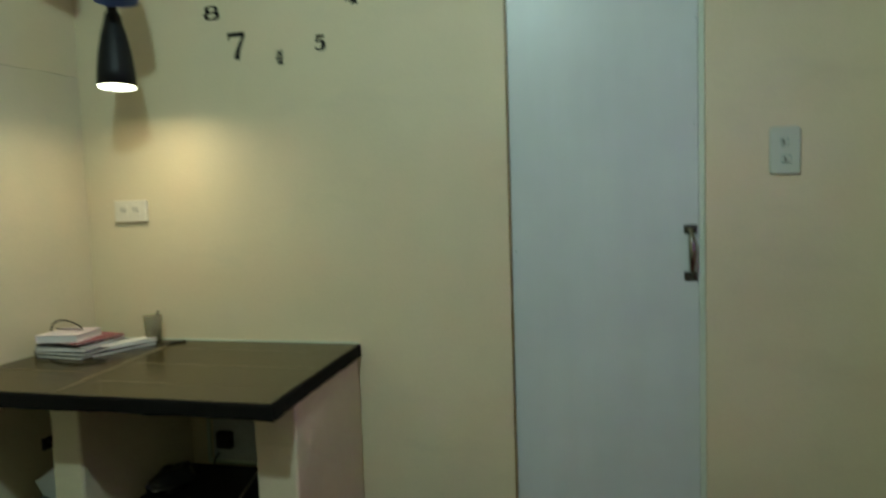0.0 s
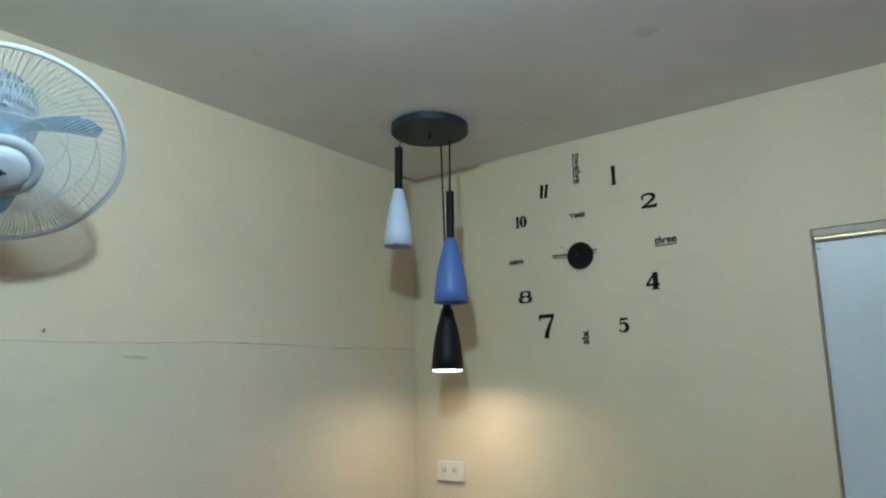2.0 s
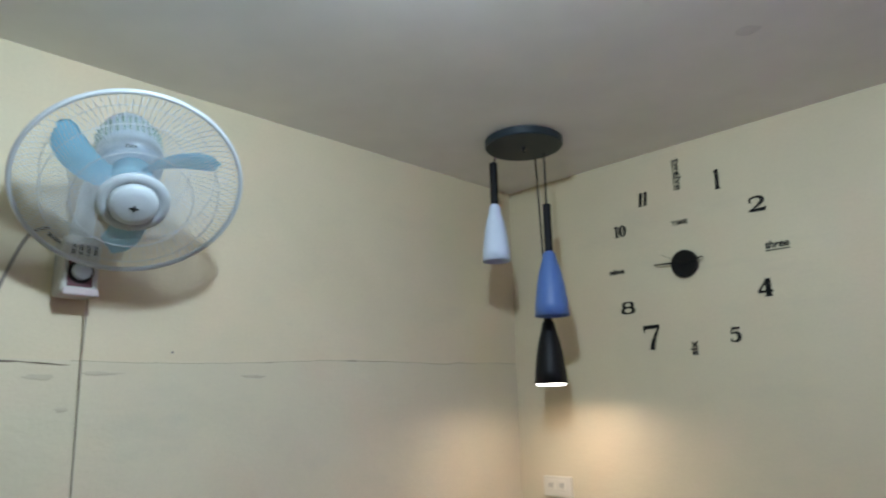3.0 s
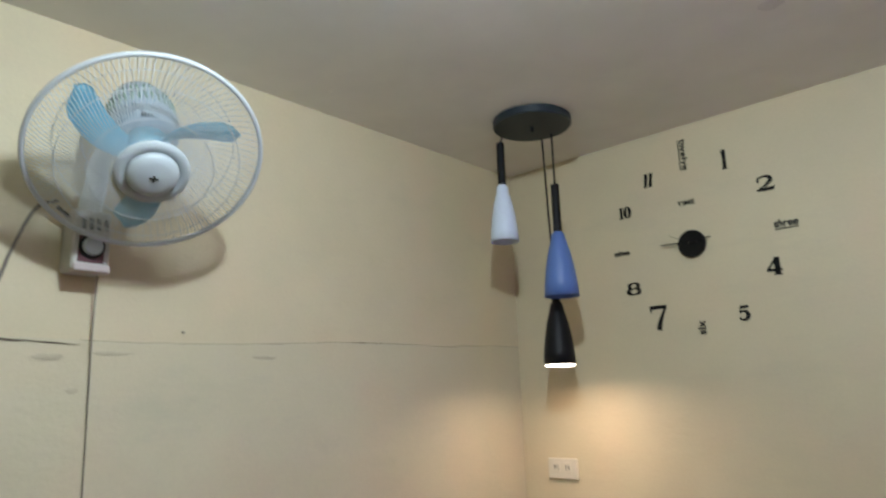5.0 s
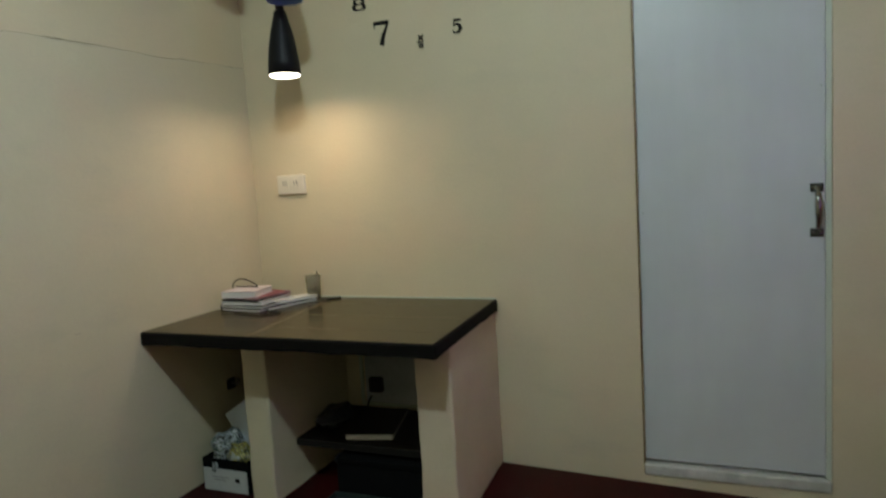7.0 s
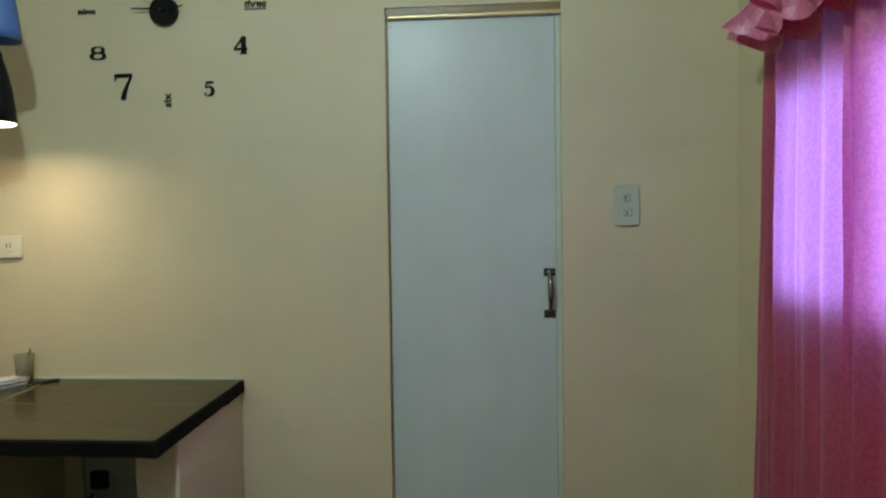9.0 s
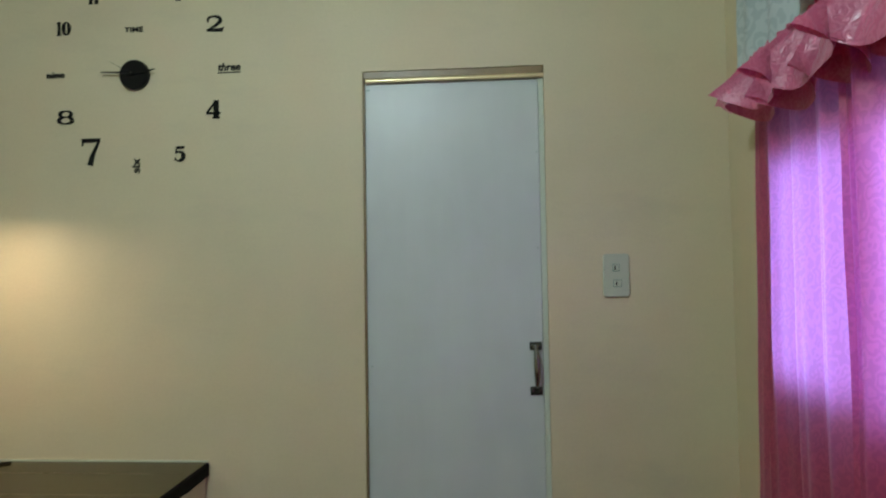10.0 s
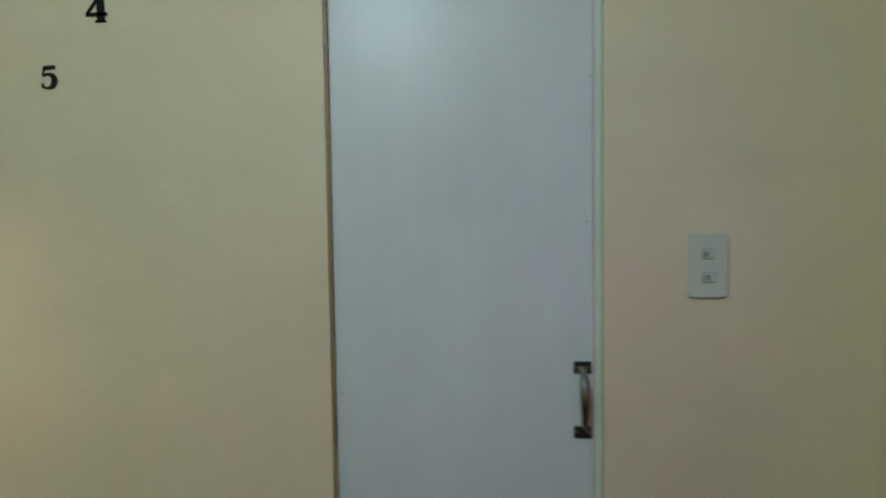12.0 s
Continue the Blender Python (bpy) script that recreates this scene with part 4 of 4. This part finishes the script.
part("print_spot", rbox((0.205, -0.535, 0.046), (0.225, -0.5334, 0.062)), M_DARK, carton)
solid("plastic_bag", crumple((0.112, -0.440, 0.128), (0.058, 0.080, 0.076), 3, 0.45), M_BAG, "crumpled printed plastic bag in the carton", "bag", "bags in the carton", smooth=True)
solid("plastic_bag", crumple((0.185, -0.470, 0.112), (0.060, 0.045, 0.058), 8, 0.45), M_BAGY, "yellow printed plastic bag in the carton", "bag", "bags in the carton", smooth=True)
lean = Matrix(((0.839, 0, -0.543, 0.080), (0, 1, 0, -0.412), (0.545, 0, 0.84, 0.263), (0, 0, 0, 1)))
bm = rbox((0.0, -0.002, -0.19), (0.14, 0.002, 0.0), 0.0008)
bmesh.ops.transform(bm, verts=bm.verts, matrix=lean)
solid("cardboard_sheet", bm, M_BOARD, "pale blue-white sheet leaning in the carton", "sheet")
solid("dark_bag", crumple((0.488, -0.24, 0.232), (0.058, 0.09, 0.040), 12), M_DARKBAG, "crumpled dark bag on the low shelf", "bag", smooth=True)
mag = thing("magazine", (0.65, -0.22, 0.195), "folded dark magazine with white page edges", "magazine")
part("cover", rbox((0.574, -0.362, 0.2135), (0.759, -0.08, 0.2175), 0.001, turn=Matrix.Rotation(radians(14), 4, "Z")), M_DARK, mag)
part("page_block", rbox((0.576, -0.370, 0.1955), (0.757, -0.075, 0.213), 0.004, turn=Matrix.Rotation(radians(14), 4, "Z")), M_PAPER, mag, "white curled pages")
tray = thing("plastic_tray", (0.78, -0.58, 0), "shallow dark teal plastic tray on the floor", "tray")
part("base", rbox((0.60, -0.70, 0.001), (0.95, -0.46, 0.008), 0.003), M_TEAL, tray)
for a, b in (((0.60, -0.702, 0.008), (0.95, -0.694, 0.030)), ((0.60, -0.468, 0.008), (0.95, -0.46, 0.030)), ((0.60, -0.694, 0.008), (0.608, -0.468, 0.030)), ((0.942, -0.694, 0.008), (0.95, -0.468, 0.030))):
    part("side", rbox(a, b, 0.002), M_TEAL, tray)
# plain lidded box, added to fill the space under the shelf with black
fill_box = thing("black_fill_box", (0.80, -0.23, 0), "plain black box filling the space under the low shelf", "box")
part("body", rbox((0.600, -0.440, 0.0), (1.004, -0.03, 0.130), 0.004), M_CARTON, fill_box)
part("lid", rbox((0.595, -0.445, 0.1305), (1.006, -0.025, 0.152), 0.004), M_CARTON, fill_box)
fitting = thing("wall_hook", (0, -0.276, 0.344), "small black hook screwed to wall under counter", "hook")
part("plate", rbox((0.002, -0.300, 0.322), (0.010, -0.252, 0.366), 0.002), M_DARK, fitting)
part("prong", tube(smooth_path([(0.009, -0.276, 0.350), (0.035, -0.276, 0.345), (0.045, -0.276, 0.356), (0.043, -0.276, 0.368)], 5), 0.006, 8), M_DARK, fitting, smooth=True)


# ---- rugs ----
def rug(x0, x1, y0, y1, seed):
    def f(u, v):
        x, y = x0 + (x1 - x0) * u, y0 + (y1 - y0) * v
        edge = min(1, 12 * min(u, 1 - u, v, 1 - v))
        return Vector((x + 0.004 * noise.noise(Vector((y * 20, seed, 0))), y + 0.004 * noise.noise(Vector((x * 20, seed, 3))), floor_z(x) + 0.001 + 0.010 * edge ** 0.5 + 0.0035 * noise.noise(Vector((x * 60, y * 60, seed)))))
    return sheet(60, 60, f)


g = thing("rug", (1.44, -0.6, -0.012), "grey shaggy rug with pale border on floor", "rug", "rugs on the floor")
part("pile", rug(1.27, 1.60, -0.95, -0.265, 1), M_MAT, g)
part("border", rug(1.602, 1.640, -0.95, -0.258, 2), M_MATW, g, "pale woven border")
g = thing("rug", (2.0, -0.6, -0.03), "red pile rug on the painted floor", "rug", "rugs on the floor")
part("pile", rug(1.655, 2.30, -0.95, -0.228, 3), M_MATR, g)

# ---- window and curtains ----
win = thing("window_1", (EAST, -1.1, WZ0), "painted wooden window behind drawn curtains", "window", kind="structure")
for a, b in (((EAST + 0.05, WY0, WZ0), (EAST + 0.10, WY0 + 0.05, WZ1)), ((EAST + 0.05, WY1 - 0.05, WZ0), (EAST + 0.10, WY1, WZ1)), ((EAST + 0.05, WY0 + 0.05, WZ0), (EAST + 0.10, WY1 - 0.05, WZ0 + 0.05)), ((EAST + 0.05, WY0 + 0.05, WZ1 - 0.05), (EAST + 0.10, WY1 - 0.05, WZ1))):
    part("window_frame", rbox(a, b, 0.003), M_FRAME, win)
part("sill", rbox((EAST - 0.02, WY0 - 0.03, WZ0 - 0.03), (EAST + 0.05, WY1 + 0.03, WZ0 - 0.002), 0.004), M_FRAME, win)
solid("backdrop", rbox((3.9, -3.2, -0.2), (3.95, 0.8, 3.4)), M_SKY, "bright hazy daylight outside the window", "backdrop", kind="structure")


def drape(ya, yb, x0, folds, amp, z0, z1, seed, spread=0.0):
    """Hanging cloth between ya and yb, with folds that deepen towards the hem; spread: how far its first edge swings out at the hem."""
    def f(u, v):
        z = z1 + (z0 - z1) * v
        y = ya + (yb - ya) * (u + 0.010 * noise.noise(Vector((u * 9, v * 2, seed)))) + spread * v * (1 - u) ** 3
        ph = 2 * math.pi * folds * (u + 0.03 * noise.noise(Vector((u * 5, 0, seed))))
        s = math.sin(ph)
        x = x0 + amp * (0.6 + 0.5 * v) * (s + 0.35 * math.sin(2.3 * ph + seed)) + 0.006 * noise.noise(Vector((u * 14, v * 5, seed)))
        return Vector((x, y, z))
    return sheet(150, 44, f)


left = thing("curtain", (2.78, -0.6, 0.08), "pink patterned satin curtain glowing with daylight", "curtain", "window curtains")
part("hem_band", drape(-0.450, -0.560, 2.792, 1.4, 0.006, 0.10, 2.14, 4.0, 0.115), M_PINK, left, "doubled pink side hem", True)
part("hem_lining", drape(-0.456, -0.565, 2.806, 1.1, 0.004, 0.10, 2.14, 5.0, 0.105), M_PINK, left, "", True)
part("panel", drape(-0.495, -1.05, 2.772, 4.4, 0.014, 0.10, 2.14, 1.0), M_PINK, left, "", True)
right = thing("curtain", (2.75, -1.3, 0.08), "second pink patterned satin curtain with deep folds", "curtain", "window curtains")
part("panel", drape(-0.955, -1.72, 2.748, 6.5, 0.020, 0.10, 2.14, 6.0), M_PINK_DENSE, right, "", True)

val = thing("valance", (2.75, -1.0, 2.15), "mint satin valance with a gathered pink ruffle", "valance")


def mint(u, v):
    y = -0.462 - 1.30 * u
    z = 2.20 + (1.80 - 2.20) * v
    ph = 2 * math.pi * 9 * (u + 0.02 * noise.noise(Vector((u * 8, 0, 2))))
    return Vector((2.742 + 0.014 * (0.4 + v) * math.sin(ph) + 0.008 * noise.noise(Vector((u * 20, v * 3, 5))), y + 0.02 * v * (1 - u) ** 8, z))


part("top_panel", sheet(160, 18, mint), M_MINT, val, "mint-white lace-patterned satin", True)


def ruffle(start, long, top, deep, out, seed, waves, tip):
    """A gathered frill: tight at its seam, opening downwards into broad bells with small puckers; tip: how far its first end swings out."""
    def f(u, v):
        w = v ** 1.15
        n1 = noise.noise(Vector((u * 7, 0, 7 + seed)))
        n2 = noise.noise(Vector((u * 22, v * 2, 3 + seed)))
        n3 = noise.noise(Vector((u * 60, v * 5, 9 + seed)))
        ph = 2 * math.pi * (waves * u + 0.40 * n1) + seed
        bell = math.sin(ph) + 0.22 * math.sin(2 * ph + 0.8)
        flare = (1 - u) ** 9
        y = start - long * u + 0.045 * w * math.cos(ph) * (1 - flare) + flare * tip * math.sin(min(1.0, v * 1.25) * math.pi / 2) ** 1.3
        x = 2.732 - out * w * (1 - 0.6 * flare) + w * (0.050 * bell + 0.012 * n2) * (1 - 0.5 * flare) + (1 - v * v) * 0.007 * math.sin(ph * 5) + 0.0050 * n3
        z = top - deep * v * (1 - 0.50 * flare) - w * 0.026 * (1 - flare) * bell + w * 0.010 * n2 + 0.002 * n3
        return Vector((x, y, z))
    return sheet(420, 26, f)


part("ruffle", ruffle(-0.462, 1.30, 1.815, 0.145, 0.080, 0.0, 5.5, 0.09), M_RUFF, val, "gathered pink satin ruffle", True)
part("ruffle", ruffle(-0.470, 1.28, 1.805, 0.160, 0.024, 1.4, 6.5, 0.06), M_RUFF, val, "inner pink satin ruffle", True)
part("ruffle", ruffle(-0.86, 0.90, 1.905, 0.095, 0.120, 2.2, 3.5, 0.01), M_RUFF, val, "gathered pink satin ruffle", True)
part("rod", tube([(2.775, -0.30, 2.155), (2.775, -1.80, 2.155)], 0.011, 14), M_FRAME, val, "curtain rod", True)
for y in (-0.36, -1.76):
    part("bracket", rbox((2.770, y - 0.01, 2.145), (EAST, y + 0.01, 2.165), 0.002), M_FRAME, val)
